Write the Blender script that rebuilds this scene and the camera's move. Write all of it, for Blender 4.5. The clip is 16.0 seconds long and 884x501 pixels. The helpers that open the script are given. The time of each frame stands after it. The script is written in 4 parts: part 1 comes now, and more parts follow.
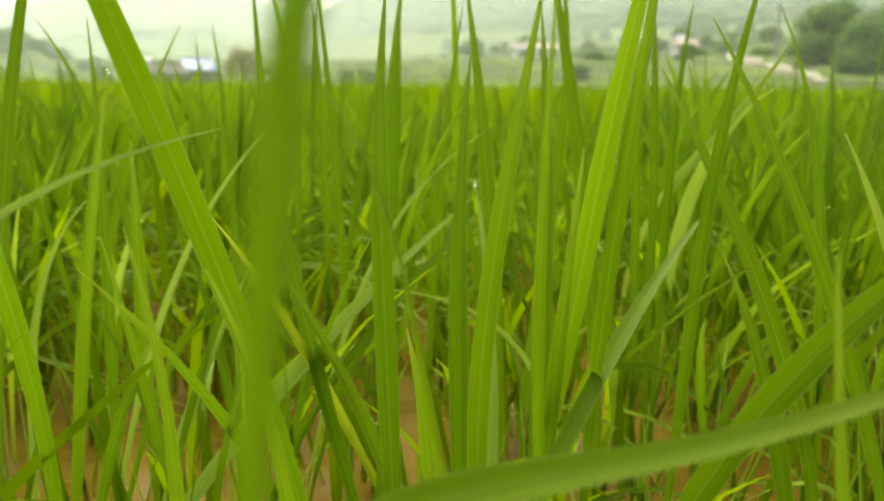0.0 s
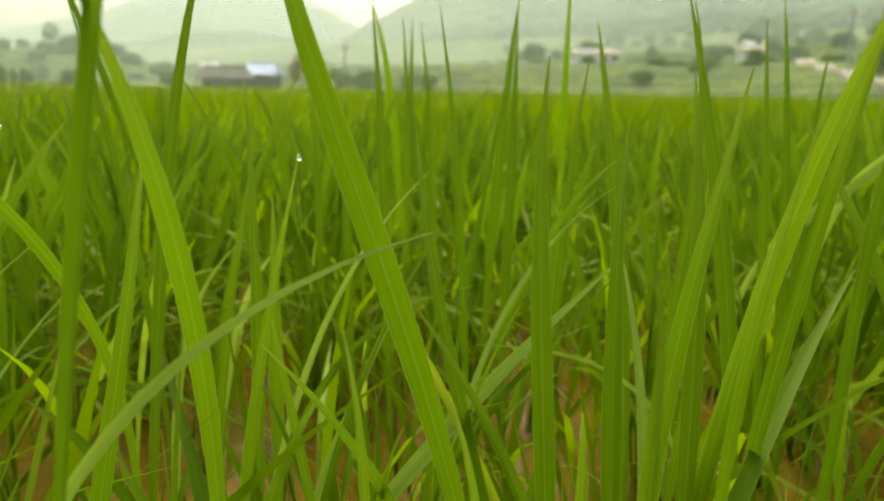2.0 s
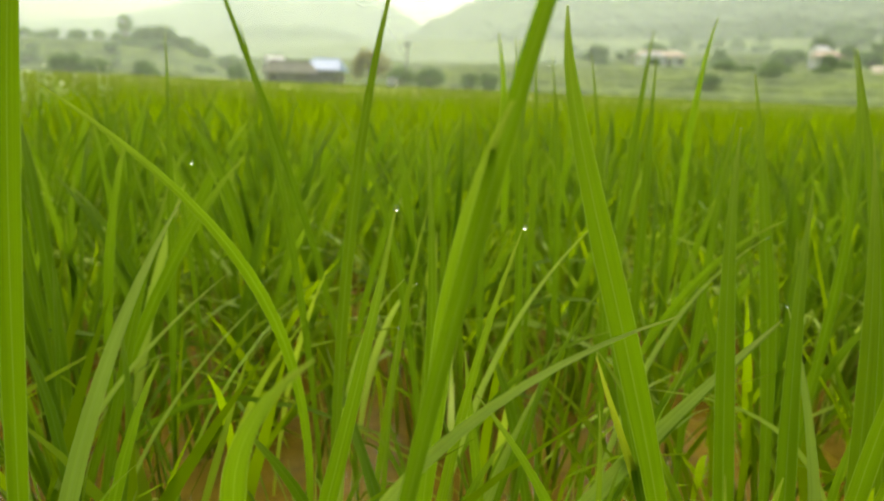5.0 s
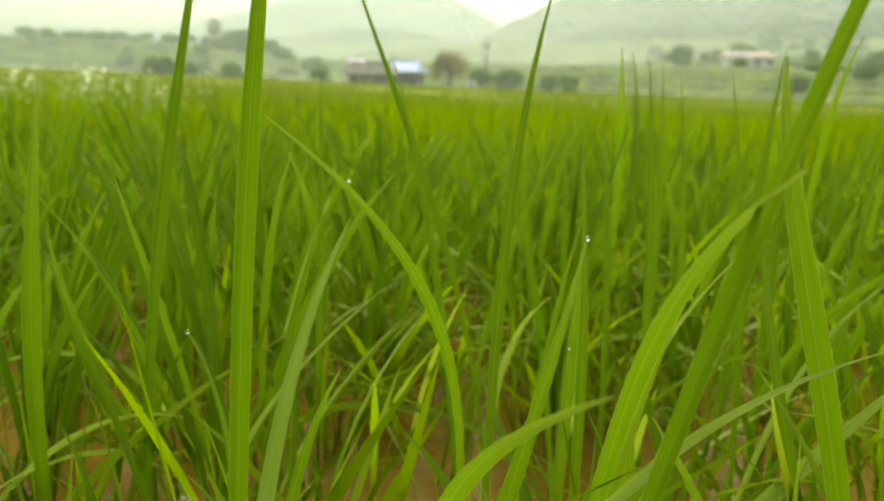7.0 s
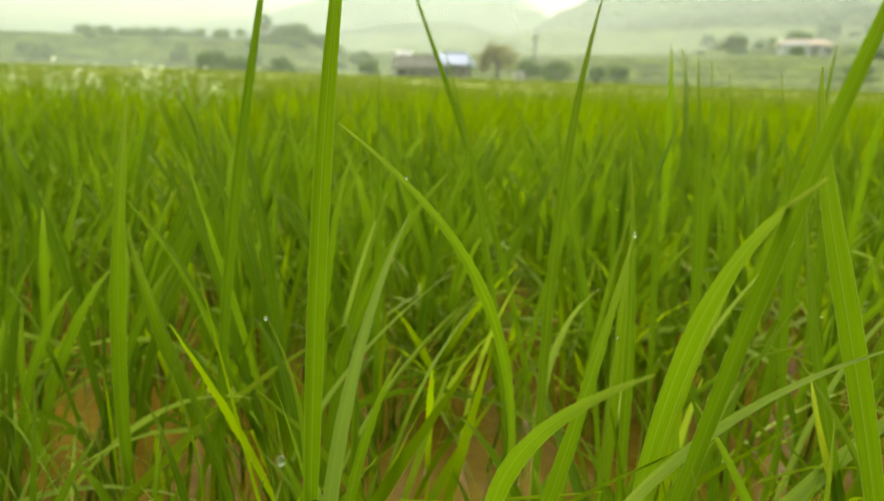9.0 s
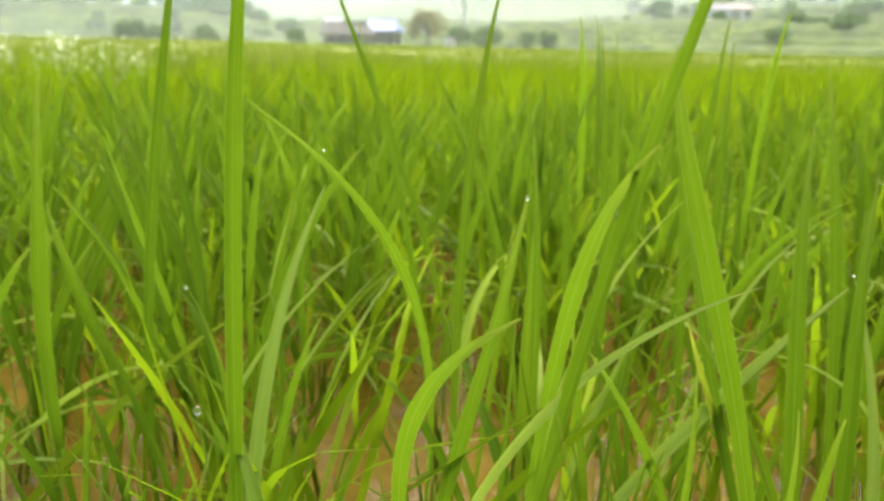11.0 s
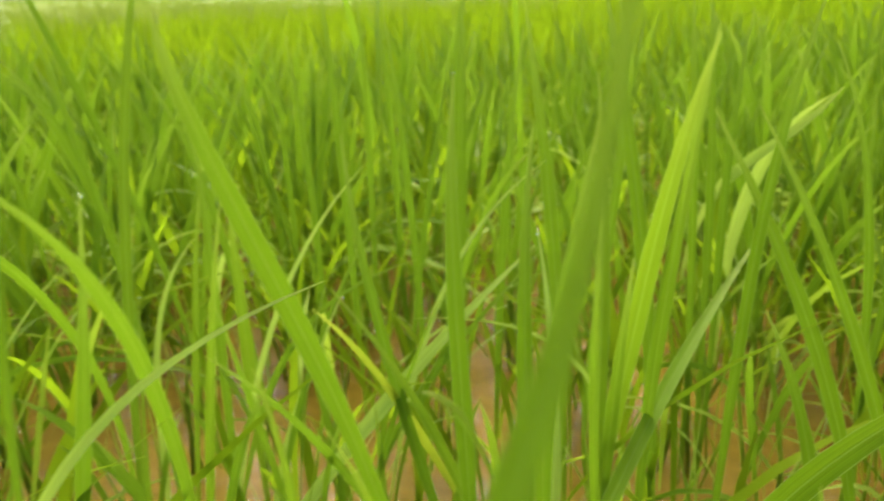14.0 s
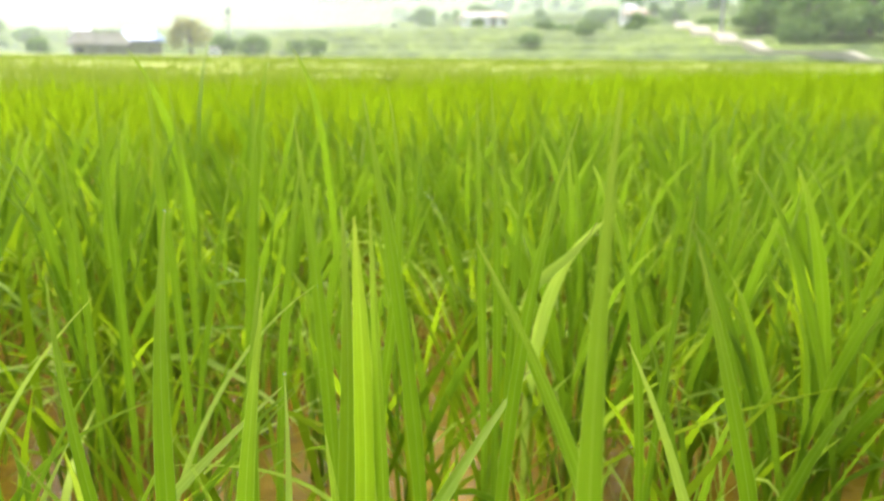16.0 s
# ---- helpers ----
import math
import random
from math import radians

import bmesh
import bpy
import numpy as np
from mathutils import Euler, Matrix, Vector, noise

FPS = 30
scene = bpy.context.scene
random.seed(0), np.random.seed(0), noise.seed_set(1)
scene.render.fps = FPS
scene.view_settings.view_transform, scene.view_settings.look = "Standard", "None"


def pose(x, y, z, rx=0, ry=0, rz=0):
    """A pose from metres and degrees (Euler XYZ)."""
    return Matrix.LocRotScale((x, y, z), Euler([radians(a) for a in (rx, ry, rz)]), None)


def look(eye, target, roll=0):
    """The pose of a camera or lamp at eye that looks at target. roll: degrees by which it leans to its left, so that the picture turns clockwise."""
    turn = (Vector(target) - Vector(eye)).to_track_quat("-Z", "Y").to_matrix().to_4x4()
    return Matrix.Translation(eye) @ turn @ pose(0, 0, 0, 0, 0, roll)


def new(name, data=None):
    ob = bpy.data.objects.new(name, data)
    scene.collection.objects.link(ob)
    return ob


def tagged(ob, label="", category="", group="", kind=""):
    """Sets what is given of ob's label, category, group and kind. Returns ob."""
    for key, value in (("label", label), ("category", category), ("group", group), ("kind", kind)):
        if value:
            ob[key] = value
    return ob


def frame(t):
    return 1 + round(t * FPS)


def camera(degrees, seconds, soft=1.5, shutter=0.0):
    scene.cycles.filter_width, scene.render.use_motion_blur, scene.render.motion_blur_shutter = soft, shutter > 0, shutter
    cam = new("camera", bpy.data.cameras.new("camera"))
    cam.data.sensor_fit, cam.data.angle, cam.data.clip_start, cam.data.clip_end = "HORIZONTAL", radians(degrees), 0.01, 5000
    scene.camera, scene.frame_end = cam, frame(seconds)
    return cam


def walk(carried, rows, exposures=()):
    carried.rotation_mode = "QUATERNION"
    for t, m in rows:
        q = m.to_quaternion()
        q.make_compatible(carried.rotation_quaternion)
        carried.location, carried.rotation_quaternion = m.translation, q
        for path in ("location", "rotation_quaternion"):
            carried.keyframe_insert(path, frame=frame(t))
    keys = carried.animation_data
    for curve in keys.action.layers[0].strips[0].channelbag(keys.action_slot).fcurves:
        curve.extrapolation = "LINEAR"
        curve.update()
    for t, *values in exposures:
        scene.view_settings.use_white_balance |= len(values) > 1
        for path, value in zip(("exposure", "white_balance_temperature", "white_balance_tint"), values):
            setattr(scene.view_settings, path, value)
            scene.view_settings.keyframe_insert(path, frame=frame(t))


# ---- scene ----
cam = camera(59.9, 16.0, 1.6, 0.5)
PATH = [
    (0, (0.131, 0.019, 0.211), (0.686, 1.895, -0.208), 0.8),
    (0.5, (0.118, 0.019, 0.22), (0.619, 1.914, -0.176), 0.6),
    (1, (0.105, 0.021, 0.231), (0.562, 1.928, -0.165), 1.0),
    (1.5, (0.095, 0.031, 0.237), (0.51, 1.946, -0.165), 1.4),
    (2, (0.081, 0.036, 0.244), (0.495, 1.949, -0.165), 1.1),
    (2.5, (0.072, 0.03, 0.25), (0.45, 1.949, -0.167), 0.8),
    (3, (0.06, 0.029, 0.257), (0.403, 1.956, -0.153), 1.0),
    (5.5, (-0.012, 0.029, 0.28), (0.241, 1.967, -0.141), 2.8),
    (6, (-0.029, 0.026, 0.284), (0.175, 1.969, -0.141), 2.7),
    (6.5, (-0.044, 0.02, 0.288), (0.099, 1.97, -0.133), 2.7),
    (7, (-0.051, 0.015, 0.29), (0.031, 1.968, -0.132), 2.5),
    (7.5, (-0.055, 0.007, 0.29), (-0.032, 1.96, -0.141), 2.7),
    (8, (-0.057, -0.001, 0.292), (-0.115, 1.949, -0.147), 1.8),
    (10.5, (-0.055, -0.037, 0.301), (0.016, 1.902, -0.184), 2.0),
    (11, (-0.042, -0.044, 0.303), (0.087, 1.883, -0.217), 1.4),
    (11.5, (-0.016, -0.034, 0.311), (0.161, 1.88, -0.239), -0.6),
    (12, (0.008, -0.02, 0.308), (0.239, 1.868, -0.305), -0.7),
    (12.5, (0.035, -0.007, 0.306), (0.309, 1.862, -0.353), -1.6),
    (13, (0.063, -0.007, 0.31), (0.324, 1.87, -0.327), -2.2),
    (13.5, (0.089, -0.012, 0.311), (0.378, 1.855, -0.341), -2.5),
    (14, (0.123, -0.004, 0.309), (0.495, 1.847, -0.35), -2.0),
    (14.5, (0.167, 0.013, 0.309), (0.594, 1.851, -0.354), -2.1),
    (15, (0.193, 0.015, 0.312), (0.698, 1.855, -0.298), -0.3),
    (15.5, (0.207, 0.022, 0.323), (0.82, 1.847, -0.217), 0.5),
    (16, (0.22, 0.018, 0.338), (0.882, 1.84, -0.155), 0.6),
]
EXPOSURE = [(0, 1.48), (0.5, 1.25), (1.5, 1.12), (3, 1.16), (8, 1.26), (10.5, 1.44), (11, 1.8), (11.5, 2.15), (12, 2.36), (13, 2.35), (13.5, 2.05), (14, 1.97), (15, 2.11), (16, 2.16)]
walk(cam, [(t, look(eye, target, roll)) for t, eye, target, roll in PATH], exposures=[(t, stops, 6800 if t < 11 else 6000, 4 if t < 11 else 18) for t, stops in EXPOSURE])
cam.data.dof.use_dof = True
cam.data.dof.focus_distance = 0.34
cam.data.dof.aperture_fstop = 11.0

# ---- world and light ----
world = bpy.data.worlds.new("overcast_sky")
scene.world = world
world.use_nodes = True
wn, wl = world.node_tree.nodes, world.node_tree.links
sky = wn.new("ShaderNodeTexSky")
sky.sky_type = "NISHITA"
sky.sun_disc = False
sky.sun_elevation, sky.sun_rotation = radians(52), radians(4)
sky.air_density, sky.dust_density, sky.ozone_density = 0.7, 8.0, 0.6
wl.new(sky.outputs[0], wn["Background"].inputs["Color"])
wn["Background"].inputs["Strength"].default_value = 0.15
sun = bpy.data.lights.new("sun", "SUN")
sun.energy, sun.angle, sun.color = 0.8, radians(75), (1.0, 0.97, 0.9)
new("sun", sun).matrix_world = look((30 * math.sin(radians(4)), 30 * math.cos(radians(4)), 40), (0, 0, 0))


# ---- materials ----
def material(name):
    m = bpy.data.materials.new(name)
    m.use_nodes = True
    return m, m.node_tree.nodes, m.node_tree.links, m.node_tree.nodes["Principled BSDF"]


def mix_colour(nodes, links, fac, a, b):
    n = nodes.new("ShaderNodeMix")
    n.data_type = "RGBA"
    for socket, v in ((n.inputs[0], fac), (n.inputs[6], a), (n.inputs[7], b)):
        if isinstance(v, (tuple, float, int)):
            socket.default_value = (*v, 1) if isinstance(v, tuple) else v
        else:
            links.new(v, socket)
    return n.outputs[2]


def math_node(nodes, links, op, a, b=0.0):
    n = nodes.new("ShaderNodeMath")
    n.operation = op
    for socket, v in ((n.inputs[0], a), (n.inputs[1], b)):
        if isinstance(v, (float, int)):
            socket.default_value = v
        else:
            links.new(v, socket)
    return n.outputs[0]


def noise_node(nodes, links, scale, detail=4.0, vector=None, rough=0.55):
    n = nodes.new("ShaderNodeTexNoise")
    n.inputs["Scale"].default_value, n.inputs["Detail"].default_value, n.inputs["Roughness"].default_value = scale, detail, rough
    if vector is not None:
        links.new(vector, n.inputs["Vector"])
    return n.outputs["Fac"]


def ramp(nodes, links, fac, *stops):
    n = nodes.new("ShaderNodeValToRGB")
    while len(n.color_ramp.elements) < len(stops):
        n.color_ramp.elements.new(0.5)
    for e, (p, c) in zip(n.color_ramp.elements, stops):
        e.position, e.color = p, (*c, 1)
    links.new(fac, n.inputs[0])
    return n.outputs[0]


def bump(nodes, links, height, strength, distance):
    n = nodes.new("ShaderNodeBump")
    n.inputs["Strength"].default_value, n.inputs["Distance"].default_value = strength, distance
    links.new(height, n.inputs["Height"])
    return n.outputs[0]


def leaf_material(name, dark, mid, bright, island=False, veins=True, through_light=0.62, rough=0.5, gloss=0.05):
    """Leaf blade: long veins, a pale midrib, patches, and light that passes through the blade."""
    m, nodes, links, p = material(name)
    if island:
        rnd = nodes.new("ShaderNodeNewGeometry").outputs["Random Per Island"]
    else:
        rnd = nodes.new("ShaderNodeObjectInfo").outputs["Random"]
    base = ramp(nodes, links, rnd, (0.0, dark), (0.45, mid), (1.0, bright))
    place = nodes.new("ShaderNodeTexCoord").outputs["Object"]
    patch = noise_node(nodes, links, 22.0, 4.0, place)
    patch = math_node(nodes, links, "MULTIPLY", math_node(nodes, links, "SUBTRACT", patch, 0.35), 0.8)
    colour = mix_colour(nodes, links, patch, base, bright)
    if veins:
        uv = nodes.new("ShaderNodeUVMap")
        sep = nodes.new("ShaderNodeSeparateXYZ")
        links.new(uv.outputs[0], sep.inputs[0])
        across = sep.outputs[0]
        wave = math_node(nodes, links, "SINE", math_node(nodes, links, "MULTIPLY", across, 62.0))
        fine = math_node(nodes, links, "MULTIPLY", math_node(nodes, links, "ADD", wave, 1.0), 0.11)
        colour = mix_colour(nodes, links, fine, colour, tuple(v * 0.55 for v in mid))
        # broad streaks running along the blade
        stretch = nodes.new("ShaderNodeMapping")
        stretch.inputs["Scale"].default_value = (7.0, 2.5, 1.0)
        links.new(uv.outputs[0], stretch.inputs["Vector"])
        shift = nodes.new("ShaderNodeCombineXYZ")
        links.new(math_node(nodes, links, "MULTIPLY", rnd, 40.0), shift.inputs[2])
        links.new(shift.outputs[0], stretch.inputs["Location"])
        streak = noise_node(nodes, links, 1.0, 3.0, stretch.outputs[0])
        streak = math_node(nodes, links, "MAXIMUM", math_node(nodes, links, "MULTIPLY", math_node(nodes, links, "SUBTRACT", streak, 0.46), 3.0), 0.0)
        colour = mix_colour(nodes, links, math_node(nodes, links, "MINIMUM", streak, 0.32), colour, tuple(v * 0.62 for v in dark))
        rib = math_node(nodes, links, "ABSOLUTE", math_node(nodes, links, "SUBTRACT", across, 0.5))
        edge = math_node(nodes, links, "GREATER_THAN", rib, 0.465)
        rib = math_node(nodes, links, "LESS_THAN", rib, 0.035)
        light = math_node(nodes, links, "ADD", math_node(nodes, links, "MULTIPLY", rib, 0.14), math_node(nodes, links, "MULTIPLY", edge, 0.26))
        colour = mix_colour(nodes, links, light, colour, (0.36, 0.46, 0.12))
        # yellowed tips
        tip = math_node(nodes, links, "MULTIPLY", math_node(nodes, links, "POWER", sep.outputs[1], 9.0), 0.45)
        colour = mix_colour(nodes, links, tip, colour, (0.34, 0.36, 0.07))
        links.new(bump(nodes, links, wave, 0.5, 0.00006), p.inputs["Normal"])
    links.new(colour, p.inputs["Base Color"])
    p.inputs["Roughness"].default_value = rough
    p.inputs["Specular IOR Level"].default_value = gloss
    glow = nodes.new("ShaderNodeBsdfTranslucent")
    links.new(mix_colour(nodes, links, 0.5, colour, bright), glow.inputs["Color"])
    mix = nodes.new("ShaderNodeMixShader")
    mix.inputs[0].default_value = through_light
    links.new(p.outputs[0], mix.inputs[1])
    links.new(glow.outputs[0], mix.inputs[2])
    links.new(mix.outputs[0], nodes["Material Output"].inputs["Surface"])
    return m


GREEN = leaf_material("rice_leaf", (0.084, 0.168, 0.002), (0.104, 0.202, 0.002), (0.128, 0.232, 0.003), gloss=0.05, through_light=0.44)
# paler base than GREEN: sky sheen on wet blades is put into the colour
PALE = leaf_material("wet_sheen_leaf", (0.22, 0.35, 0.018), (0.26, 0.39, 0.028), (0.31, 0.44, 0.045), rough=0.45, gloss=0.14, through_light=0.36)
LIGHT = leaf_material("fresh_leaf", (0.105, 0.20, 0.002), (0.120, 0.218, 0.002), (0.140, 0.235, 0.004), gloss=0.06, through_light=0.44)
YELLOW = leaf_material("yellowed_leaf", (0.15, 0.22, 0.004), (0.17, 0.235, 0.005), (0.20, 0.26, 0.008), gloss=0.05)
SHEATH = leaf_material("leaf_sheath", (0.11, 0.19, 0.006), (0.14, 0.22, 0.008), (0.18, 0.26, 0.015), veins=False, through_light=0.0)
FIELD = leaf_material("rice_crop", (0.100, 0.182, 0.001), (0.125, 0.214, 0.001), (0.158, 0.248, 0.002), island=True, veins=False, gloss=0.02, through_light=0.66)
FIELD_FAR = leaf_material("far_crop", (0.115, 0.180, 0.012), (0.145, 0.208, 0.016), (0.18, 0.24, 0.025), island=True, veins=False, through_light=0.5)
# low bent leaves, their wet sheen again held in the base colour
WET = leaf_material("bent_sheen_leaf", (0.14, 0.25, 0.005), (0.18, 0.29, 0.008), (0.25, 0.36, 0.018), island=True, veins=False, rough=0.5, gloss=0.1, through_light=0.42)
# whitish tones paint the glint of wet weed leaves
WEED = leaf_material("weed_leaf", (0.20, 0.34, 0.05), (0.34, 0.48, 0.16), (0.62, 0.68, 0.45), island=True, veins=False)
TREE_LEAF = leaf_material("tree_leaf", (0.06, 0.125, 0.016), (0.09, 0.17, 0.024), (0.14, 0.24, 0.035), island=True, veins=False, through_light=0.3)
TREE_GOLD = leaf_material("golden_leaf", (0.16, 0.15, 0.03), (0.22, 0.20, 0.04), (0.30, 0.27, 0.06), island=True, veins=False, through_light=0.3)


def rough_material(name, a, b, scale, rough=0.85, relief=0.3, fine=None):
    m, nodes, links, p = material(name)
    place = nodes.new("ShaderNodeTexCoord").outputs["Object"]
    n1 = noise_node(nodes, links, scale, 6.0, place)
    n2 = noise_node(nodes, links, fine or scale * 9, 4.0, place)
    both = math_node(nodes, links, "ADD", math_node(nodes, links, "MULTIPLY", n1, 0.65), math_node(nodes, links, "MULTIPLY", n2, 0.35))
    links.new(ramp(nodes, links, both, (0.36, a), (0.64, b)), p.inputs["Base Color"])
    p.inputs["Roughness"].default_value = rough
    p.inputs["Specular IOR Level"].default_value = 0.2
    links.new(bump(nodes, links, both, relief, 0.3 / scale), p.inputs["Normal"])
    return m


def mud_water():
    """Shallow paddy water over brown mud: wet film in the hollows, dull clods between."""
    m, nodes, links, p = material("paddy_mud")
    place = nodes.new("ShaderNodeTexCoord").outputs["Object"]
    big = noise_node(nodes, links, 5.0, 5.0, place)
    small = noise_node(nodes, links, 60.0, 5.0, place)
    both = math_node(nodes, links, "ADD", math_node(nodes, links, "MULTIPLY", big, 0.7), math_node(nodes, links, "MULTIPLY", small, 0.3))
    links.new(ramp(nodes, links, both, (0.35, (0.085, 0.058, 0.004)), (0.5, (0.175, 0.122, 0.010)), (0.66, (0.27, 0.195, 0.022))), p.inputs["Base Color"])
    wet = ramp(nodes, links, big, (0.44, (0.06, 0.06, 0.06)), (0.6, (0.6, 0.6, 0.6)))
    links.new(wet, p.inputs["Roughness"])
    p.inputs["Specular IOR Level"].default_value = 0.03
    links.new(bump(nodes, links, both, 0.25, 0.02), p.inputs["Normal"])
    return m


MUD = mud_water()
GRASS = rough_material("hill_grass", (0.025, 0.054, 0.003), (0.110, 0.165, 0.010), 0.22, relief=0.8, fine=0.9)
WOODS = rough_material("wooded_slope", (0.035, 0.065, 0.025), (0.09, 0.13, 0.05), 0.03, relief=1.0, fine=0.22)
EARTH = rough_material("bund_earth", (0.07, 0.08, 0.02), (0.13, 0.15, 0.04), 4.0)
ROAD = rough_material("concrete_road", (0.25, 0.235, 0.16), (0.35, 0.33, 0.23), 1.2, relief=0.1)
BARK = rough_material("bark", (0.07, 0.055, 0.04), (0.15, 0.12, 0.09), 6.0)
THATCH = rough_material("brown_thatch", (0.085, 0.085, 0.06), (0.15, 0.145, 0.11), 1.5)
PLANK = rough_material("weathered_plank", (0.10, 0.10, 0.075), (0.18, 0.17, 0.13), 2.0)
BLUE = rough_material("blue_tin", (0.16, 0.24, 0.42), (0.25, 0.34, 0.52), 0.8, rough=0.45, relief=0.05)
PLASTER = rough_material("white_plaster", (0.55, 0.54, 0.50), (0.75, 0.73, 0.68), 0.7, relief=0.05)
# orange muted towards grey: haze over the roofs is put into the tile
TILE = rough_material("hazed_orange_tile", (0.33, 0.26, 0.18), (0.46, 0.37, 0.28), 1.1, relief=0.3)
CONCRETE = rough_material("grey_concrete", (0.28, 0.27, 0.25), (0.42, 0.41, 0.38), 2.0, relief=0.1)
DARK = rough_material("dark_opening", (0.02, 0.02, 0.02), (0.05, 0.045, 0.04), 2.0)


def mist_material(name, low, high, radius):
    """Thin shell standing in for haze: mostly clear, scatters the sky's light, uneven."""
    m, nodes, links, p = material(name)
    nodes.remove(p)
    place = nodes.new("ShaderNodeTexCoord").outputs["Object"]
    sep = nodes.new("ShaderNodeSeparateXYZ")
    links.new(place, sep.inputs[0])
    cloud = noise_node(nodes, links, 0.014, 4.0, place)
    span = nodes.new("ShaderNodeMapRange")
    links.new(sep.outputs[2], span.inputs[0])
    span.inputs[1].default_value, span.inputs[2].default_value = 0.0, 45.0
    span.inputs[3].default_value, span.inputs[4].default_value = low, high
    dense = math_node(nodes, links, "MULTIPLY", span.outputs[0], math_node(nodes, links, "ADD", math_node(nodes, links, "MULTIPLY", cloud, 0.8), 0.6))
    # denser towards -x and thinner towards +x, to even out the haze's brightness
    side_span = nodes.new("ShaderNodeMapRange")
    links.new(sep.outputs[0], side_span.inputs[0])
    side_span.inputs[1].default_value, side_span.inputs[2].default_value = -0.45 * radius, 0.6 * radius
    side_span.inputs[3].default_value, side_span.inputs[4].default_value = 1.12, 0.52
    dense = math_node(nodes, links, "MULTIPLY", dense, side_span.outputs[0])
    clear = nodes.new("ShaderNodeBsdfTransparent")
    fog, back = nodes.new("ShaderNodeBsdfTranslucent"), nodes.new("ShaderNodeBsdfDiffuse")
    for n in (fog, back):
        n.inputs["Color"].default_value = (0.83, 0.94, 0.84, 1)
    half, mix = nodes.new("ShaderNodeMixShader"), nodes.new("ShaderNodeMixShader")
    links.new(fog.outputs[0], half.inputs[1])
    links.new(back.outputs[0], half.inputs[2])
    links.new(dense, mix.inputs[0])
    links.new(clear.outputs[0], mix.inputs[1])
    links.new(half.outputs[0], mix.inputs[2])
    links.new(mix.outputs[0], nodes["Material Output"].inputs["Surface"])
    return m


def dew_material():
    m, nodes, links, p = material("dew")
    p.inputs["Roughness"].default_value = 0.02
    p.inputs["IOR"].default_value = 1.33
    p.inputs["Transmission Weight"].default_value = 1.0
    p.inputs["Base Color"].default_value = (0.97, 0.99, 0.97, 1)
    return m


DEW = dew_material()


# ---- mesh helpers ----
def mesh_from(name, verts, faces, mat, uvs=None, smooth=True):
    me = bpy.data.meshes.new(name)
    me.from_pydata(np.asarray(verts).tolist(), [], np.asarray(faces).tolist() if isinstance(faces, np.ndarray) else faces)
    me.materials.append(mat)
    if smooth:
        me.polygons.foreach_set("use_smooth", [True] * len(me.polygons))
    if uvs is not None:
        layer = me.uv_layers.new(name="UVMap")
        index = np.empty(len(me.loops), dtype=np.int32)
        me.loops.foreach_get("vertex_index", index)
        layer.data.foreach_set("uv", np.asarray(uvs)[index].ravel())
    me.update()
    return me


def part(name, bm, mat, parent, label=""):
    me = bpy.data.meshes.new(name)
    bm.to_mesh(me)
    bm.free()
    me.materials.append(mat)
    ob = new(name, me)
    ob.parent = parent
    return tagged(ob, label)


def box(x0, y0, z0, x1, y1, z1, soft=0.0):
    bm = bmesh.new()
    bmesh.ops.create_cube(bm, size=1)
    for v in bm.verts:
        v.co = Vector(((x0 + x1) / 2 + v.co.x * (x1 - x0), (y0 + y1) / 2 + v.co.y * (y1 - y0), (z0 + z1) / 2 + v.co.z * (z1 - z0)))
    if soft:
        bmesh.ops.bevel(bm, geom=bm.edges[:], offset=soft, segments=2, affect="EDGES")
    return bm


def thing(name, x, y, z, label, category, group="", turn=0.0):
    ob = new(name)
    ob.empty_display_size = 0.02
    ob.matrix_basis = pose(x, y, z, 0, 0, turn)
    return tagged(ob, label, category, group)


WATER = -0.12
rng = np.random.default_rng(7)


def smooth_step(a, b, v):
    u = np.clip((v - a) / (b - a), 0, 1)
    return u * u * (3 - 2 * u)


# ---- ground ----
def terrain(x, y):
    """Flat paddies, a terraced slope on one side, a gentler one on the other."""
    left = 5.2 * smooth_step(86, 122, y) * smooth_step(-9, -26, x)
    d = (x - 12) * 0.73 + (y - 75) * 0.68
    right = 5.2 * (1 - np.exp(-np.maximum(d, 0) / 20.0))
    right = right + 9.0 * smooth_step(52, 125, d)
    lift = np.maximum(left, right)
    step = np.floor(lift / 0.8) * 0.8 + 0.8 * smooth_step(0.74, 0.97, lift / 0.8 - np.floor(lift / 0.8))
    lift = 0.12 * lift + 0.88 * step
    return -0.16 + lift + 0.004 * np.maximum(np.hypot(x, y) - 130, 0)


